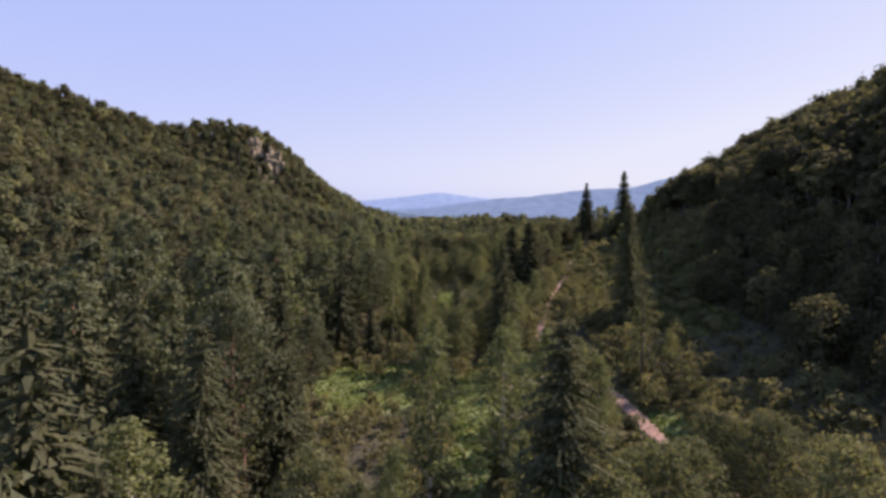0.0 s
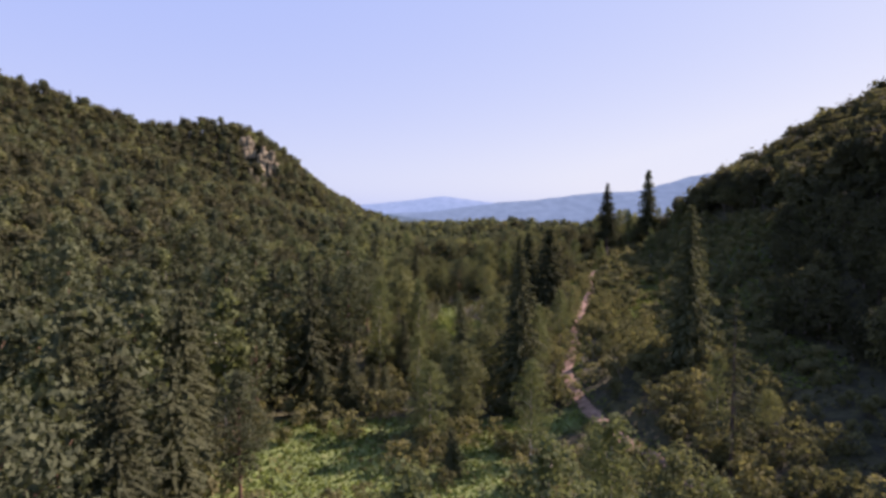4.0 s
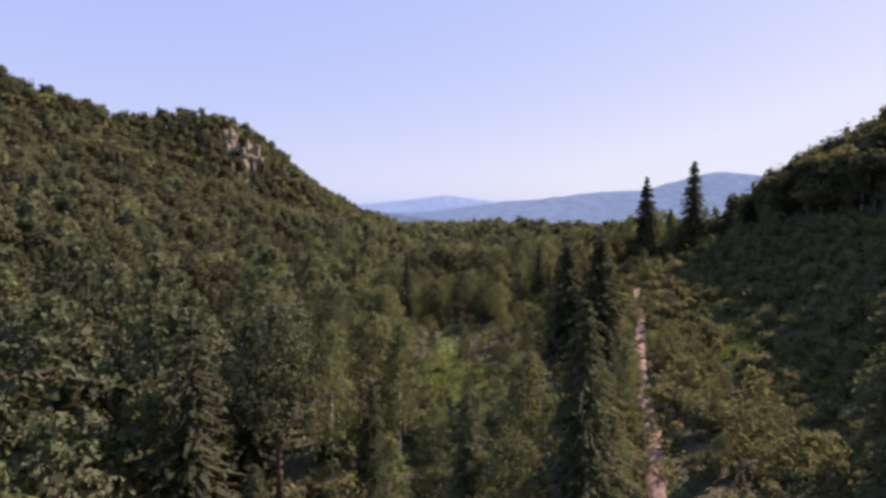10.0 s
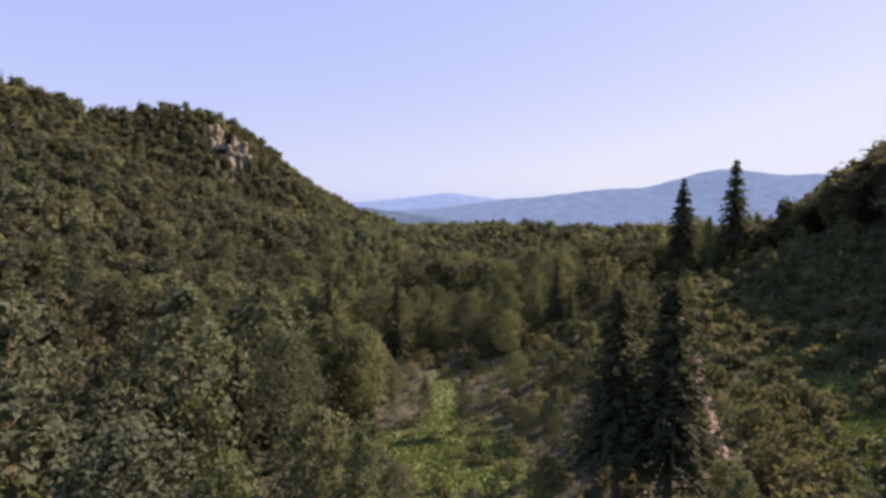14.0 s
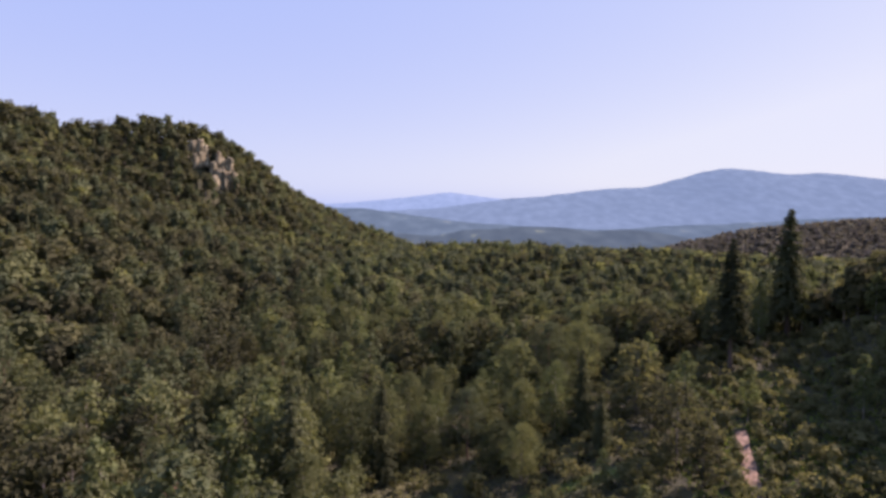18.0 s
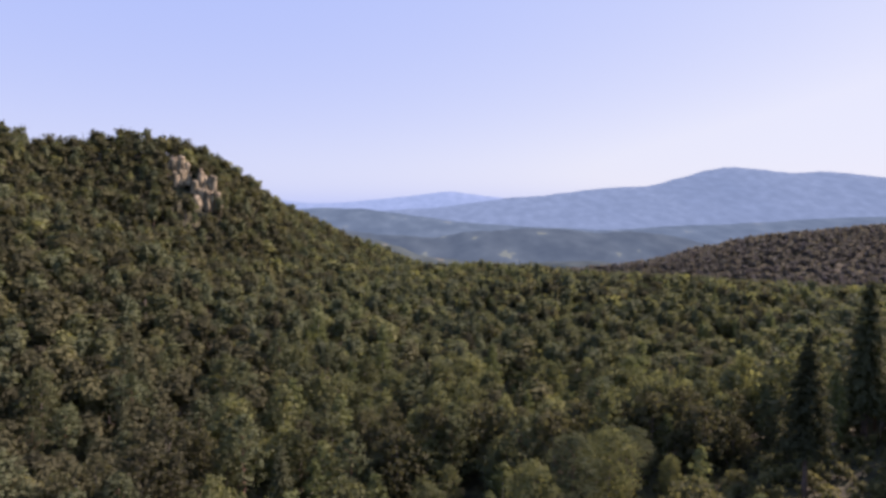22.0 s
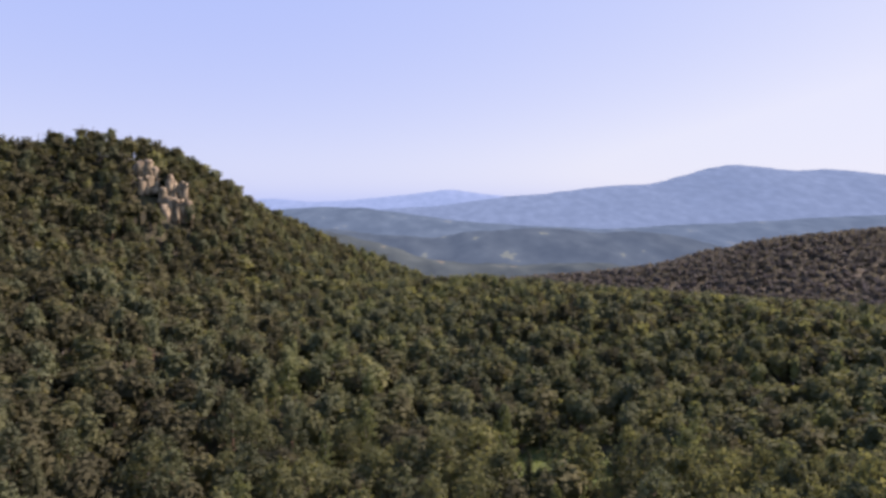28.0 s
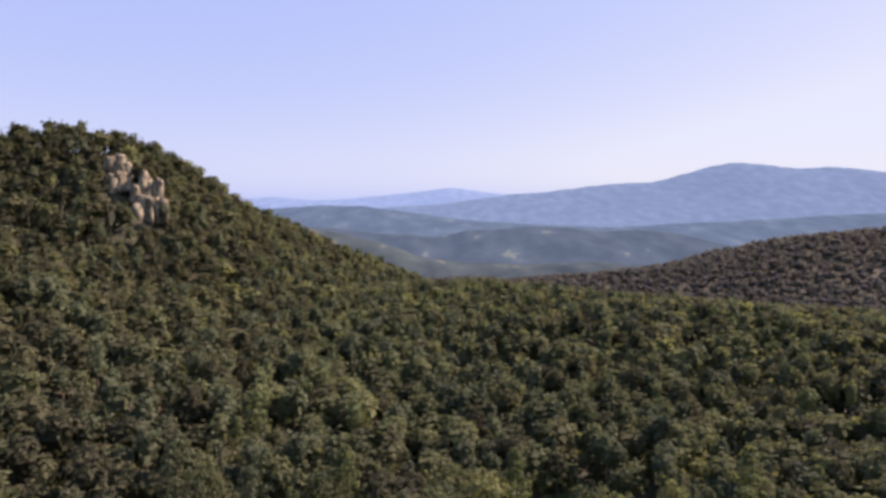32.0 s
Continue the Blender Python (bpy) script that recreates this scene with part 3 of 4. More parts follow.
# kind, x, y, height of the top above the datum, slimness: the trees that stand out by themselves
LANDMARKS = [
    ("tall_spruce", 62.3, 210.5, 32.6, 1.1), ("bare_spruce", 46.5, 197.8, 28.2, 0.95),        # the two tall ones on the shoulder
    ("birch", 55.0, 206.0, 20.5, 0.8), ("birch", 66.5, 213.0, 21.0, 0.8),
    ("spruce", 6.1, 30.2, 14.8, 1.2), ("spruce", -12.4, 46.0, 15.5, 1.1), ("spruce", -19.5, 54.6, 15.0, 1.0), ("spruce", -14.5, 36.0, 13.5, 1.1), ("spruce", -21.0, 41.0, 14.0, 1.1),
    ("broadleaf", 22.0, 40.0, 6.2, 1.2), ("broadleaf", 19.6, 42.5, 5.6, 1.2), ("broadleaf", 17.5, 46.0, 1.8, 1.2), ("broadleaf", 24.0, 35.0, 6.5, 1.2),
    ("spruce", 27.8, 91.0, 21.0, 0.95), ("bare_spruce", 23.5, 70.8, 13.8, 0.9), ("broadleaf", 28.1, 74.1, 4.6, 0.9), ("birch", 24.6, 76.0, 7.5, 0.9),
    ("tall_spruce", 14.4, 125.0, 16.4, 1.35), ("tall_spruce", 17.3, 122.0, 17.2, 1.4), ("spruce", 8.8, 90.5, 15.6, 1.0),
    ("pine", -12.9, 105.0, 12.8, 1.3), ("birch", -8.7, 106.0, 11.0, 0.9), ("birch", -3.6, 113.0, 10.0, 0.8),
    ("birch", 4.8, 47.5, 10.6, 1.1), ("birch", -1.0, 45.0, 10.6, 1.1), ("birch", 9.5, 55.0, 9.0, 1.1), ("birch", -3.0, 97.0, 5.0, 1.1),
    ("spruce", -13.5, 91.0, 3.4, 1.3), ("spruce", -11.0, 93.0, 4.6, 1.3), ("spruce", -8.0, 92.0, 2.4, 1.3), ("spruce", -6.8, 93.5, 1.8, 1.3), ("spruce", 1.0, 74.5, 1.2, 1.4),
    ("birch", 11.2, 94.0, 8.0, 1.0), ("broadleaf", 11.6, 100.0, 6.5, 1.0), ("birch", 13.4, 107.0, 7.0, 1.1), ("broadleaf", 15.2, 113.0, 5.5, 1.0), ("birch", 16.9, 110.2, 8.6, 1.15), ("broadleaf", 19.5, 117.5, 6.0, 0.95), ("birch", 22.6, 129.0, 6.2, 0.8),
    ("broadleaf", 20.5, 99.0, 4.2, 1.1), ("broadleaf", 23.0, 106.0, 4.4, 1.1), ("birch", 8.2, 77.0, 6.6, 1.0),
    ("broadleaf", 12.0, 195.0, 12.0, 1.0), ("pine", 17.5, 199.0, 14.0, 1.3), ("broadleaf", 23.0, 202.0, 13.5, 1.05), ("pine", 27.5, 207.0, 12.0, 1.4), ("broadleaf", 31.5, 203.0, 9.5, 1.0),
    ("broadleaf", -11.5, 179.0, 8.5, 1.1), ("broadleaf", -7.8, 182.5, 8.0, 1.1), ("broadleaf", -14.5, 165.0, 6.5, 1.1), ("broadleaf", 6.3, 191.0, 7.0, 1.1),
    ("broadleaf", -6.8, 31.0, 7.6, 0.9), ("broadleaf", -4.2, 28.0, 7.2, 0.7), ("birch", -2.6, 31.0, 7.8, 0.8), ("birch", 4.6, 34.0, 7.4, 0.7), ("broadleaf", 4.2, 27.5, 6.6, 0.7), ("broadleaf", 8.4, 29.5, 7.2, 0.8), ("broadleaf", 12.2, 38.0, 4.6, 0.9),
    ("broadleaf", 11.5, 51.0, 8.8, 0.9), ("birch", 13.0, 50.0, 7.8, 0.9), ("broadleaf", 13.0, 35.0, 6.2, 1.1), ("broadleaf", 15.8, 38.0, 5.4, 1.2),
    ("birch", 10.6, 63.0, 6.0, 0.9), ("birch", -16.0, 30.0, 9.5, 1.3), ("broadleaf", -20.0, 32.0, 9.0, 1.2),
    ("broadleaf", -71.5, 243.0, 15.5, 1.2), ("spruce", 35.0, 300.0, 10.0, 1.1), ("spruce", -4.5, 124.0, 7.0, 1.1),
]
plan = []   # kind, x, y, scale, turn, width
for kind, x, y, h, w in LANDMARKS:
    plan.append((kind, x, y, (h - float(land(x, y))) / HEIGHT[kind], 1.0 + x, w))


def scatter(seed, x0, x1, y0, y1, step):
    r = np.random.RandomState(seed)
    gx, gy = np.meshgrid(np.arange(x0, x1, step), np.arange(y0, y1, step * 0.866))
    gx[1::2] += step / 2
    p = np.stack([gx.ravel(), gy.ravel()], 1)
    return p + r.uniform(-0.47, 0.47, p.shape) * step, r


def spruce_share(x, y):
    return np.clip(0.5 + 1.1 * wave(x, y, 60, 21), 0, 1)


def slope_side(x, y):
    """The open bushy slope between the track and the shaded ridge."""
    return (x > 22 + 8 * (y > 150)) & (x < np.where(np.asarray(y) < 60, 40, np.clip(40 + 0.5 * (y - 95), 40, 66))) & (y > 24) & (y < 208)


def behind_left(x, y):
    """How far a place lies beyond the crest of the hill on the left."""
    best, out = 1e9, -1.0
    for (ax, ay, _, _), (bx, by, _, _) in zip(LEFT_CREST, LEFT_CREST[1:]):
        dx, dy = bx - ax, by - ay
        u = min(1, max(0, ((x - ax) * dx + (y - ay) * dy) / (dx * dx + dy * dy)))
        d = math.hypot(x - ax - u * dx, y - ay - u * dy)
        if d < best:
            best, out = d, math.copysign(d, dx * (y - ay) - dy * (x - ax))
    return out


SPOTS = [(a[1], a[2]) for a in LANDMARKS]
ROCKS = [(-108, 391, 5.5), (-121, 394, 5.0)]


def taken(x, y):
    return any(math.hypot(x - a, y - b) < 3.2 for a, b in SPOTS) or any(math.hypot(x - a - 5 * u, y - b + 11 * u) < d for a, b, d in ROCKS for u in (0, 0.5, 1))


# the valley and the near slopes
p, r = scatter(1, -340, 262, 16, 590, 4.25)
for x, y in p:
    u, v, q = r.rand(3)
    if (abs(x) > 0.80 * y + 40 and y > 40) or (y > 510 and x > -15):
        continue
    if track_distance(x, y) < 2.7 or in_meadow(x, y) or slope_side(x, y) or taken(x, y):
        continue
    if behind_left(x, y) > 16 or (x > 130 and y < 300 and y > 215) or (x > 60 and y < 222 and (x - 97) * 0.85 + (y - 203) * 0.5 > 22):
        continue
    left = x < -26 - 0.08 * max(0, y - 100)
    if y > 215 and not left:                       # the even wood on the saddle
        kind = "broadleaf" if u < 0.42 else "dimmed_broadleaf" if u < 0.68 else "birch" if u < 0.74 else "pine" if u < 0.96 else "spruce"
        s = {"broadleaf": 0.86, "dimmed_broadleaf": 0.86, "birch": 0.78, "pine": 0.68, "spruce": 0.62}[kind]
    elif x > 60 or (x > 27 and y < 125):           # the shaded ridge, its shade also painted into the leaves
        kind, s = "dimmed_broadleaf", 0.5 if x < 60 and y < 150 else 0.85
    elif left and (y > 130 or x < -60):            # the big hillside, dimmed by darker leaf colour
        kind = "dimmed_broadleaf" if u < 0.56 else "pine" if u < 0.76 else "spruce" if u < 0.86 else "broadleaf"
        s = {"dimmed_broadleaf": 0.84, "broadleaf": 0.84, "spruce": 0.58, "pine": 0.64}[kind]
    else:
        if r.rand() < 0.3:
            continue
        share = float(spruce_share(x, y)) * (1.0 if y < 115 else 0.25)
        if x < -8 and y < 140:
            kind = "spruce" if u < 0.48 else "pine" if u < 0.84 else "birch" if u < 0.95 else "broadleaf"
        else:
            kind = "spruce" if u < 0.06 + 0.4 * share else "broadleaf" if u < 0.72 else "birch" if u < 0.88 else "pine"
        s = {"broadleaf": 0.76, "birch": 0.7, "pine": 0.72, "spruce": 0.68}[kind]
        s *= 1.3 - 0.3 * float(smooth((y - 140) / 50))     # taller in the hollow
        if (-14 < x < 6 and y < 70) or (6 <= x < 30 and y < 92):
            continue
        if x > 15 and (y < 112 or x > 22) and y < 192:     # only bushes by the track
            continue
        if (-8 if y > 130 else -1) < x < 22 and 108 < y < 174:      # low growth round the long clearing
            if u < 0.6:
                continue
            s *= 0.42
        elif -16 < x < 26:
            s *= 0.88
            if q < 0.4:
                continue
    s *= 0.66 + 0.72 * v
    broad = 1.04 if y > 200 or x < -60 else 1.0
    plan.append((kind, x, y, s, q * 6.283, broad + 0.5 * (q - 0.5) if kind != "spruce" else 1.0))
# more trees of the shaded ridge, in the darkened leaf colour
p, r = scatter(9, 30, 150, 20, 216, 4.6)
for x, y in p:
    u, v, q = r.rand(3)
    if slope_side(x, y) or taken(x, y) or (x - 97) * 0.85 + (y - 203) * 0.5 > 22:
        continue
    plan.append(("dimmed_broadleaf", x, y, (0.34 + 0.2 * v) if x < 60 and y < 150 else 0.5 + 0.45 * v, q * 6.283, 1.25))
# bushes of the slope and the undergrowth of the valley floor
p, r = scatter(2, 12, 70, 26, 214, 1.95)
for x, y in p:
    u, v, q = r.rand(3)
    if not (slope_side(x, y) or (x < 30 and u < 0.4)) or track_distance(x, y) < (1.15 if y > 106 else 1.7) or in_meadow(x, y) or u < 0.2:
        continue
    if u > 0.985 and y > 165:
        plan.append(("birch", x, y, 0.4 + 0.25 * v, q * 6.283, 1.1))
    else:
        plan.append(("bush", x, y, (0.40 + 0.6 * v ** 1.7) * (1.0 if 62 < y < 115 else 1.15), q * 6.283, 1.05 + 0.3 * (q - 0.5)))
p, r = scatter(3, -50, 30, 24, 215, 2.7)
for x, y in p:
    u, v, q = r.rand(3)
    if track_distance(x, y) < 1.5 or in_meadow(x, y, 0.8) or u < 0.2 or x > 26 or x < -22:
        continue
    low = (-8 if y > 130 else -1) < x < 20 and 108 < y < 174
    if low and u < 0.4:
        continue
    plan.append(("bush", x, y, 0.25 + 0.35 * v if low else 0.45 + 0.7 * v, q * 6.283, 1.2 if low else 1.0))
# low bushes that lean over the verges of the track and throw their shade across it
r = np.random.RandomState(17)
for k, (x, y) in enumerate(line[::3]):
    u, v, q = r.rand(3)
    if y < 97 or y > 168 or u < 0.12:
        continue
    out = (0.5 + 0.45 * v) * (-1 if q < 0.7 else 1)
    plan.append(("bush", x + out, y + 0.8 * (u - 0.5), (0.34 + 0.34 * v) * (1.35 if 106 < y < 134 else 1.0), q * 6.283, 1.1))
# the far hillside on the right, its haze put into the leaf colour
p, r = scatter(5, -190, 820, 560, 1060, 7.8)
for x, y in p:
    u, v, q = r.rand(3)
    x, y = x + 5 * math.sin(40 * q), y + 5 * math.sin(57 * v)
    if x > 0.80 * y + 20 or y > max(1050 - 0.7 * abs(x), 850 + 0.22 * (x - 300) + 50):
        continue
    plan.append(("hazed_tree", x, y, 0.7 + 0.45 * v, q * 6.283, 1.35))

PX = np.array([(a[1], a[2]) for a in plan])
PZ = land(PX[:, 0], PX[:, 1])
AX = np.clip(PX[:, 1], 35, 190)
NEAR = np.hypot(PX[:, 0] - 4, (PX[:, 1] - AX) * 1.0)
order = sorted(range(len(plan)), key=lambda k: -1 if k < len(LANDMARKS) else NEAR[k])
SINGLE, FULL = 250, 20
made, rest = {k: 0 for k in KINDS}, {}
templates = {}


def single(kind, level, k):
    key = (kind, level, k)
    if key not in templates:
        (cv, cf, soft), (tv, tf) = KINDS[kind][level][k]
        parts = [("trunk", quads("trunk", tv[:22], tf[:11], [BARK[kind]])), ("crown", quads("crown", cv, cf, [LEAF[kind, True]], soft=np.arange(len(cf)) < soft))]
        if len(tf) > 11:                           # leafy trees: the stem's two lengths come first, then the limbs
            parts.append(("branchwork", quads("branchwork", tv[22:], tf[11:] - 22, [BARK[kind]])))
        templates[key] = parts
    return templates[key]


for i in order:
    kind, x, y, s, turn, w = plan[i]
    z = float(PZ[i])
    if kind not in ("hazed_tree", "dimmed_broadleaf") and made[kind] < SINGLE and NEAR[i] < 95:
        level = 0 if made[kind] < FULL or (NEAR[i] < 13 and kind != "bush") else 1
        k = (0 if y > 150 else 1) if kind == "bare_spruce" else (i * 7) % len(KINDS[kind][level])
        tree = new(NAMES[kind])
        tree.empty_display_size = 0.5
        tree.matrix_world = Matrix.LocRotScale((x, y, z - 0.1), Euler((0, 0, turn)), (s * w, s * w, s))
        label, category, group = LABELS[kind]
        tagged(tree, label, category, group)
        for part_name, me in single(kind, level, k):
            o = new(part_name, me)
            o.parent = tree
        made[kind] += 1
    else:
        zone = "far_hillside_woods" if y > 590 else "hillside_woods" if x < -60 else "ridge_woods" if x > 66 and y < 215 else "saddle_woods" if y > 215 else "undergrowth" if kind == "bush" else "valley_woods"
        level = 3 if kind == "hazed_tree" or (y > 320 or x > 88 or (x < -120 and y > 250) or (x < -60 and y > 290)) and kind in ("broadleaf", "pine", "dimmed_broadleaf") else 1 if NEAR[i] < ((28 if x > 22 else 14) if kind == "bush" else 50) and x < 60 and y < 240 else 2
        rest.setdefault(zone, []).append((kind, level, (i * 5) % len(KINDS[kind][level]), x, y, z - 0.1, s, turn, w))

WOODS = {"far_hillside_woods": "distant mixed woods on a far hillside, greyed by painted haze", "hillside_woods": "dense mixed woods covering the steep hillside",
         "ridge_woods": "shaded broadleaf woods on the dark ridge", "saddle_woods": "even mixed woods across the low saddle",
         "undergrowth": "low green undergrowth between the trees", "valley_woods": "mixed spruce and broadleaf woods of the valley"}
for zone, trees in rest.items():
    mats = [m for kind in KINDS for m in (LEAF[kind, False], BARK[kind])]
    slot = {kind: 2 * n for n, kind in enumerate(KINDS)}
    vs, fs, sl, ti, sm, n = [], [], [], [], [], 0
    rr = np.random.RandomState(len(trees))
    for kind, level, k, x, y, z, s, turn, w in trees:
        (cv, cf, soft), (tv, tf) = KINDS[kind][level][k]
        sm.append(np.arange(len(cf) + len(tf)) < soft)
        v = np.concatenate([cv, tv])
        f = np.concatenate([cf, tf + len(cv)])
        f = np.where(f >= 0, f + n, -1)
        c, d = math.cos(turn) * s * w, math.sin(turn) * s * w
        vs.append(np.stack([v[:, 0] * c - v[:, 1] * d + x, v[:, 0] * d + v[:, 1] * c + y, v[:, 2] * s + z], 1))
        fs.append(f)
        sl.append(np.repeat([slot[kind], slot[kind] + 1], [len(cf), len(tf)]))
        ti.append(np.full(len(f), rr.rand()))
        n += len(v)
    me = quads(zone, np.concatenate(vs), np.concatenate(fs), mats, np.concatenate(sl), np.concatenate(ti), np.concatenate(sm))
    tagged(new(zone, me), WOODS[zone], "woods", kind="stuff")

# ---- distance: ranges far behind the rest, haze painted in as colour and emission ----
def range_mesh(name, y0, crest, depth, base, colour, glow, label, rough=6.0, seed=1, field=None):
    """A distant range: a ridge whose crest runs through (x, z), falling towards the valley."""
    cx, cz = np.array(crest, float).T
    xs = np.linspace(cx[0], cx[-1], 220)
    zs = np.interp(xs, cx, cz)
    ker = np.hanning(9) / np.hanning(9).sum()
    zs = np.convolve(np.pad(zs, 4, mode="edge"), ker, mode="valid")
    us = np.linspace(-1, 0.6, 40)
    X, U = np.meshgrid(xs, us)
    prof = np.where(U < 0, smooth(1 + U) ** 0.8, 1 - 0.8 * U)
    Z = base + (zs[None, :] - base) * prof + rough * wave(X, U * depth, 160, seed) * prof * (1 - 0.75 * prof)
    Z += rough * 0.14 * wave(X, U * depth, 37, seed + 1)
    Y = y0 + U * depth
    nx, ny = len(xs), len(us)
    v = np.stack([X.ravel(), Y.ravel(), Z.ravel()], 1)
    i = np.arange(nx * ny).reshape(ny, nx)
    f = np.stack([i[:-1, :-1], i[:-1, 1:], i[1:, 1:], i[1:, :-1]], -1).reshape(-1, 4)
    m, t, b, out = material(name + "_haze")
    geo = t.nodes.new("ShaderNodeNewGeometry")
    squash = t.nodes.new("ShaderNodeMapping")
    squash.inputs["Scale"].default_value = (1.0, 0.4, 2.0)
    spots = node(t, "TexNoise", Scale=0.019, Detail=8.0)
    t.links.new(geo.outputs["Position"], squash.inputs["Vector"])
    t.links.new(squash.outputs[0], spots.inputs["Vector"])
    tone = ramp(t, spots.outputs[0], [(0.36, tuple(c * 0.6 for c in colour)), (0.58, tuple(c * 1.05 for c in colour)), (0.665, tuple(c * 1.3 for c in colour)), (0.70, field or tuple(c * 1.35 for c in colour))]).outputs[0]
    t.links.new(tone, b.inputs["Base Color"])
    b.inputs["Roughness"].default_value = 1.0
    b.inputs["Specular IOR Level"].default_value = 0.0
    # emission stands in for aerial haze; the hills are no light source
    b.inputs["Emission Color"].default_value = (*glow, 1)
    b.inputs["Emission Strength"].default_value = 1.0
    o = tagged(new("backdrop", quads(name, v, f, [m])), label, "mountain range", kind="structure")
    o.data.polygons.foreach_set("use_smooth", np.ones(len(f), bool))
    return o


def eye(px, py, dist):
    """x and z of a direction seen from over the valley's far end."""
    return (dist * math.tan(math.atan((px - 784) / 1078) - radians(1.15)) , 48 + (dist - 171) * ((441 - py) / 1078 - 0.0834))


def crest(dist, pts):
    return [eye(a, b, dist) for a, b in pts]


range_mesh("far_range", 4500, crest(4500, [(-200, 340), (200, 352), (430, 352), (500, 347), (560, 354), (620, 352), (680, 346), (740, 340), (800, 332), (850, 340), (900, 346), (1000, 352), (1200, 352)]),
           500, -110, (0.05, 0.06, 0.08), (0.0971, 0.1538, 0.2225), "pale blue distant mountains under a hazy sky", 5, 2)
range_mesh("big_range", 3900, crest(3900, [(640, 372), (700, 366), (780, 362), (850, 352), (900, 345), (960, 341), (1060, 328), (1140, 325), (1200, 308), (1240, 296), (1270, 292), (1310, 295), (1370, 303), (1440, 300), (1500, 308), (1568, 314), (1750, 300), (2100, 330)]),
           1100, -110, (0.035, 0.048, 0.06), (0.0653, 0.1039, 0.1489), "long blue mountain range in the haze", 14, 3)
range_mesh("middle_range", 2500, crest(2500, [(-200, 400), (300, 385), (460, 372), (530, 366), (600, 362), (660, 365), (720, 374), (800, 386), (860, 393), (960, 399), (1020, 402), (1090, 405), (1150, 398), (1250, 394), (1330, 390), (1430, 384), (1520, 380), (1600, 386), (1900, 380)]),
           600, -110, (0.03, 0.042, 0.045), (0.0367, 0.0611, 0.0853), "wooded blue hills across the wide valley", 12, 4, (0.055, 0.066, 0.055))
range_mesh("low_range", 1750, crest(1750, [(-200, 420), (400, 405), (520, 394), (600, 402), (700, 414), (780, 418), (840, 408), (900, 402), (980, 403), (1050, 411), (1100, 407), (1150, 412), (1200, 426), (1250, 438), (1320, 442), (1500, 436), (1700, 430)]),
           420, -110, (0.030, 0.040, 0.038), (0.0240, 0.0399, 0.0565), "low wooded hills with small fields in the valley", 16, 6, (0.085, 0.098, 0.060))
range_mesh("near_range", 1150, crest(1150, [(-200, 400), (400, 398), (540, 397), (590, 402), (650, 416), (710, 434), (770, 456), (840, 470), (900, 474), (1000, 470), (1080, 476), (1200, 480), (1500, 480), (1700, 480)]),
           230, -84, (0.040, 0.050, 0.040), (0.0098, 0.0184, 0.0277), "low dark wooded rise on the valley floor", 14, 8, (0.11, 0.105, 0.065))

# ---- meadow grass ----
r = np.random.RandomState(77)
pts = []
for cx, cy, rx, ry in MEADOWS + [(1, 130, 8, 24), (46, 150, 18, 42), (36, 108, 9, 26)]:
    n = int(rx * ry * 34)
    a, q = r.uniform(0, 6.283, n), np.sqrt(r.rand(n)) * 1.1
    pts.append(np.stack([cx + rx * q * np.cos(a), cy + ry * q * np.sin(a)], 1))
pts = np.concatenate(pts + [line[r.randint(0, len(line), 2500)] + r.normal(scale=0.5, size=(2500, 2)) + side[r.randint(0, len(line), 2500)] * r.choice([-1.1, 1.1], 2500)[:, None]])
pts = pts[track_distance(pts[:, 0], pts[:, 1]) > 0.7]
n = len(pts)
c = np.column_stack([pts, land(pts[:, 0], pts[:, 1]) + 0.10])
a = r.uniform(0, 6.283, n)
nrm = unit(np.stack([np.cos(a), np.sin(a), r.uniform(0.2, 1.6, n)], 1))
gv, gf = cards(c, nrm, 0.27, r, 1.3, -1.0)
grass_mat = foliage("meadow_grass", [(0.0, (0.086, 0.123, 0.029)), (0.7, (0.124, 0.168, 0.039)), (1.0, (0.174, 0.196, 0.057))], False, 0.3)
tagged(new("meadow_grass", quads("meadow_grass", gv, gf, [grass_mat], None, np.clip(0.5 + 0.5 * wave(c[:, 0], c[:, 1], 9, 31) + r.uniform(-0.2, 0.2, n), 0, 1))), "long yellow-green grass of the clearings", "grass", kind="stuff")

p, r = scatter(12, -60, 76, 24, 216, 0.85)
keep = (track_distance(p[:, 0], p[:, 1]) > 0.5) & (r.rand(len(p)) < np.clip(0.75 + 0.5 * wave(p[:, 0], p[:, 1], 14, 41), 0.15, 1))
p = p[keep]
n = len(p)
c = np.column_stack([p, land(p[:, 0], p[:, 1]) + 0.14])
nrm = unit(np.column_stack([r.normal(scale=0.6, size=(n, 2)), np.ones(n)]))
hv, hf = cards(c, nrm, 0.42, r, 1.0)
herb_mat = foliage("herbs", [(0.0, (0.053, 0.057, 0.023)), (0.6, (0.100, 0.099, 0.038)), (1.0, (0.157, 0.143, 0.057))], False, 0.25)
tagged(new("ground_herbs", quads("ground_herbs", hv, hf, [herb_mat], None, np.clip(0.5 + 0.5 * wave(c[:, 0], c[:, 1], 11, 33) + r.uniform(-0.35, 0.35, n), 0, 1))), "low green herbs and ferns between the bushes", "ground cover", kind="stuff")

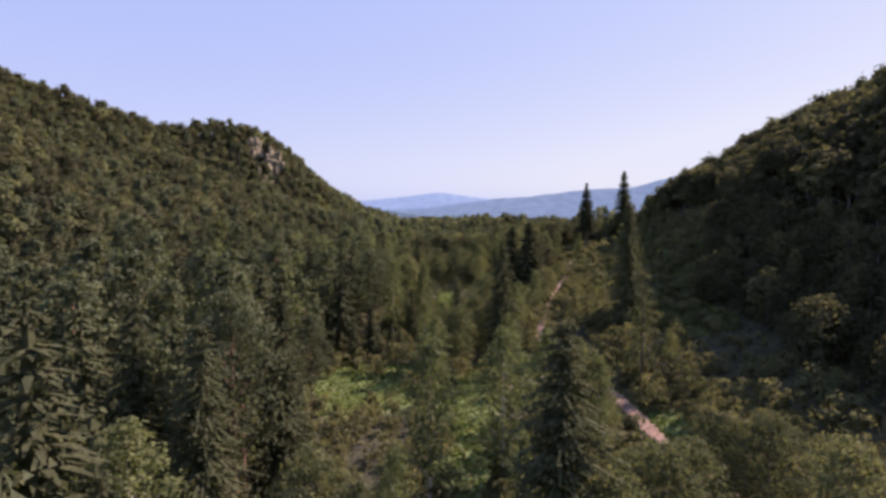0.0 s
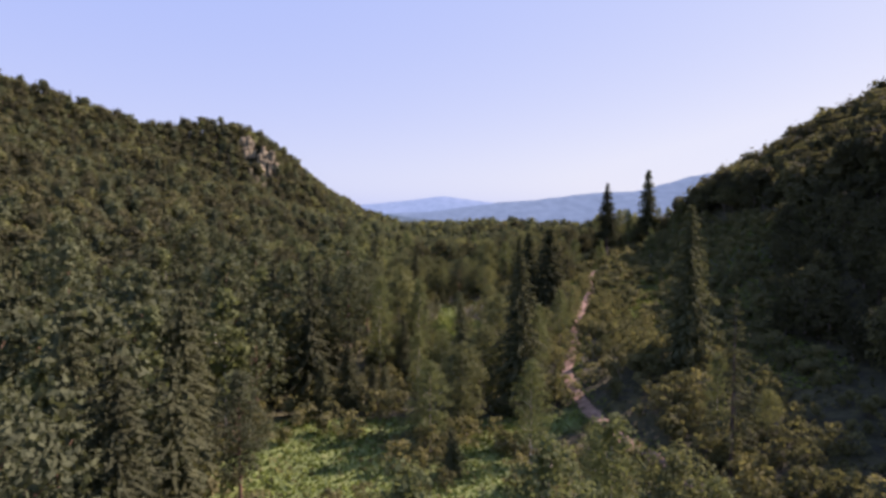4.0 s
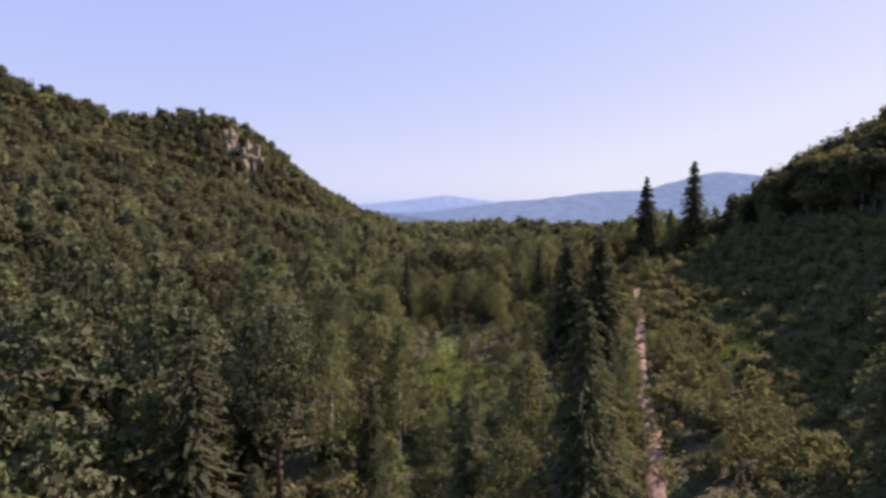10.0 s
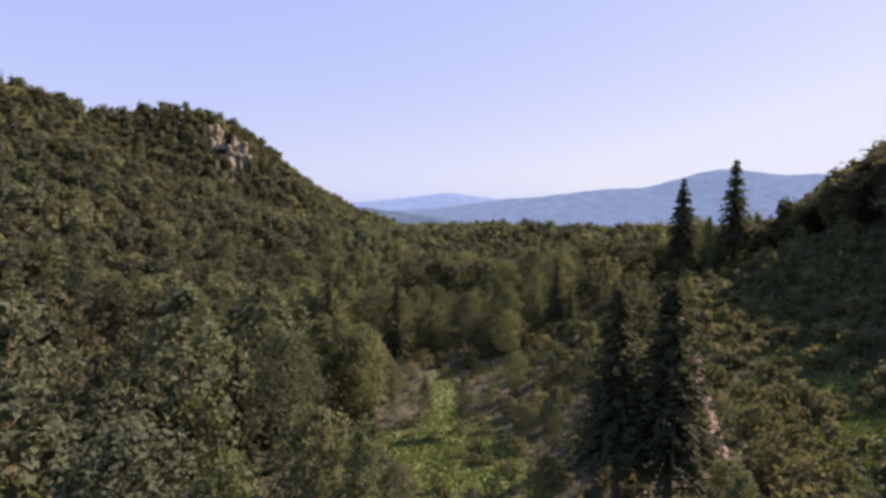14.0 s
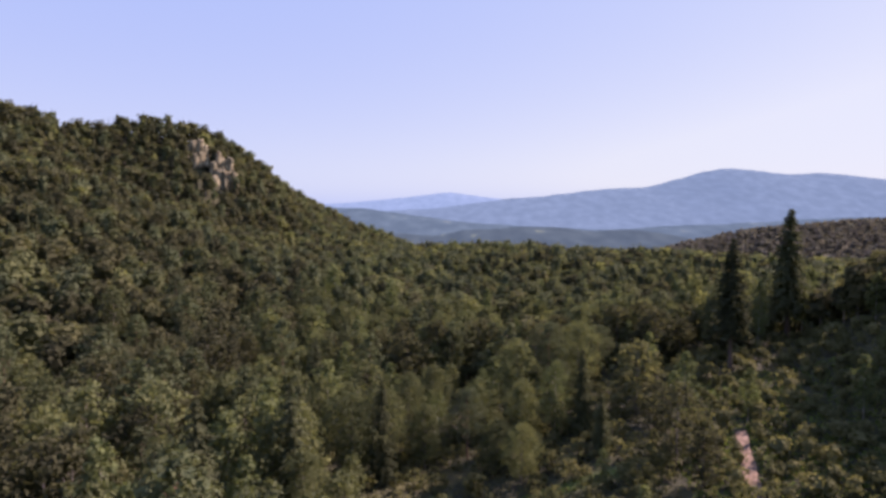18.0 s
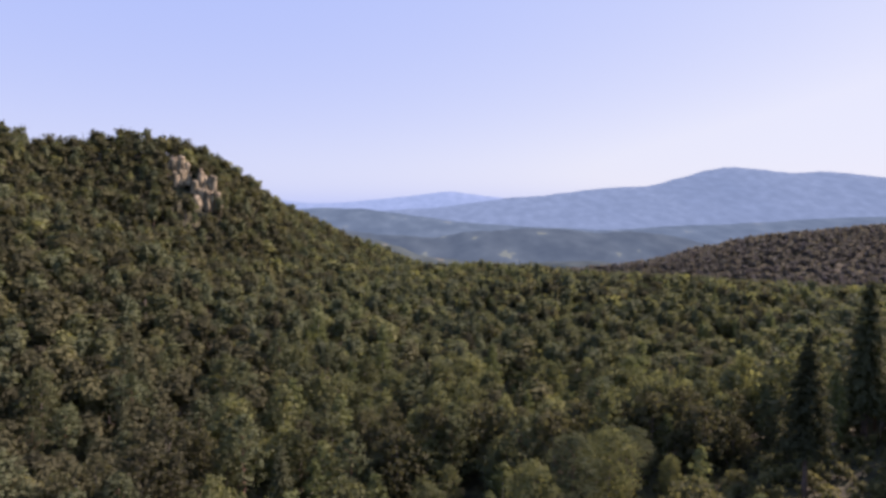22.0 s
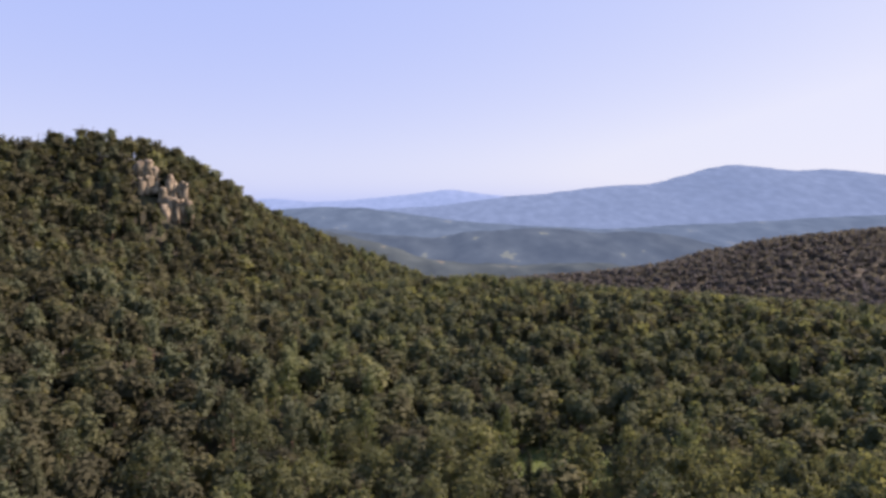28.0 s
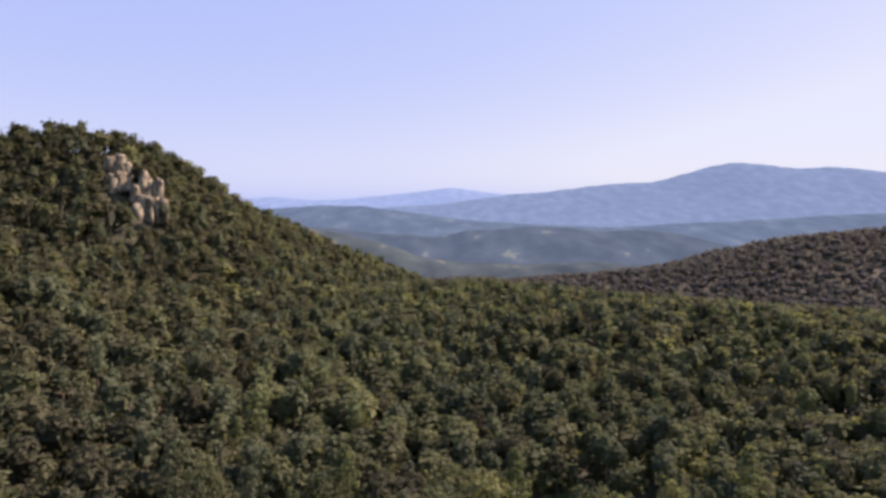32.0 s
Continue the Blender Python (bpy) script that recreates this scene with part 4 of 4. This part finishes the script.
# ---- cliffs on the hill ----
rock_mat, kt, kb, _ = material("pale_limestone")
kgeo = kt.nodes.new("ShaderNodeNewGeometry")
kmap = kt.nodes.new("ShaderNodeMapping")
kmap.inputs["Scale"].default_value = (1.0, 1.0, 0.3)
streak = node(kt, "TexNoise", Scale=0.9, Detail=6.0)
kt.links.new(kgeo.outputs["Position"], kmap.inputs["Vector"])
kt.links.new(kmap.outputs[0], streak.inputs["Vector"])
kt.links.new(mixed(kt, 1.0, ramp(kt, place(kt, 0.5, 6), [(0.3, (0.114, 0.092, 0.052)), (0.5, (0.226, 0.194, 0.114)), (0.75, (0.317, 0.275, 0.169))]).outputs[0],
                   ramp(kt, streak.outputs[0], [(0.38, (0.42, 0.42, 0.38)), (0.5, (0.85, 0.85, 0.83)), (0.62, (1.15, 1.15, 1.15))]).outputs[0], "MULTIPLY"), kb.inputs["Base Color"])
kb.inputs["Roughness"].default_value = 0.95


def slab(r, size):
    """A block of weathered rock with broken, rather flat faces."""
    v, f = blob(np.zeros(3), 1.0, r, 9, 12, 0.06)
    v = np.sign(v) * np.abs(v) ** 0.36
    v += 0.10 * np.sin(v[:, [1, 2, 0]] * 4 + r.uniform(0, 6, 3)) + 0.07 * np.sin(v[:, [2, 0, 1]] * 9 + r.uniform(0, 6, 3)) + r.uniform(-0.09, 0.09, v.shape)
    return v * size, f


def outcrop(x, y, wide, high, rows, columns, seed, label):
    """A cliff that stands out of the slope: blocks heaped in leaning columns."""
    r = np.random.RandomState(seed)
    top = tagged(new("rock_outcrop"), label, "rock outcrop")
    top.location = (x, y, float(land(x, y)))
    for c in range(columns):
        tall = high * (1 - 0.35 * abs(2 * (c + 0.5) / columns - 1) ** 2) * r.uniform(0.85, 1.05)
        for k in range(rows):
            u = (k + 0.5) / rows
            across = wide * ((c + 0.5) / columns - 0.5) * (1 - 0.25 * u) + r.uniform(-0.5, 0.5)
            back = 0.62 * tall * u + r.uniform(-0.6, 0.6) + 1.2
            dx, dy = 0.90 * across - 0.44 * back, 0.44 * across + 0.90 * back
            size = np.array((wide / columns * r.uniform(0.5, 0.8), r.uniform(2.4, 4.0), tall / rows * r.uniform(0.6, 0.8)))
            v, f = slab(r, size)
            o = new("rock", quads("rock", v, f, [rock_mat]))
            o.parent = top
            o.location, o.rotation_euler = (dx, dy, tall * u - 0.6 + r.uniform(-0.8, 0.8)), (r.uniform(-0.35, -0.1), r.uniform(-0.08, 0.08), 0.45 + r.uniform(-0.3, 0.3))
    return top


outcrop(-105.5, 386.5, 11, 18, 2, 5, 5, "pale grey limestone cliff on the wooded hilltop")
outcrop(-119.5, 391.5, 10, 13.5, 2, 4, 6, "weathered grey cliff among trees on the hilltop")
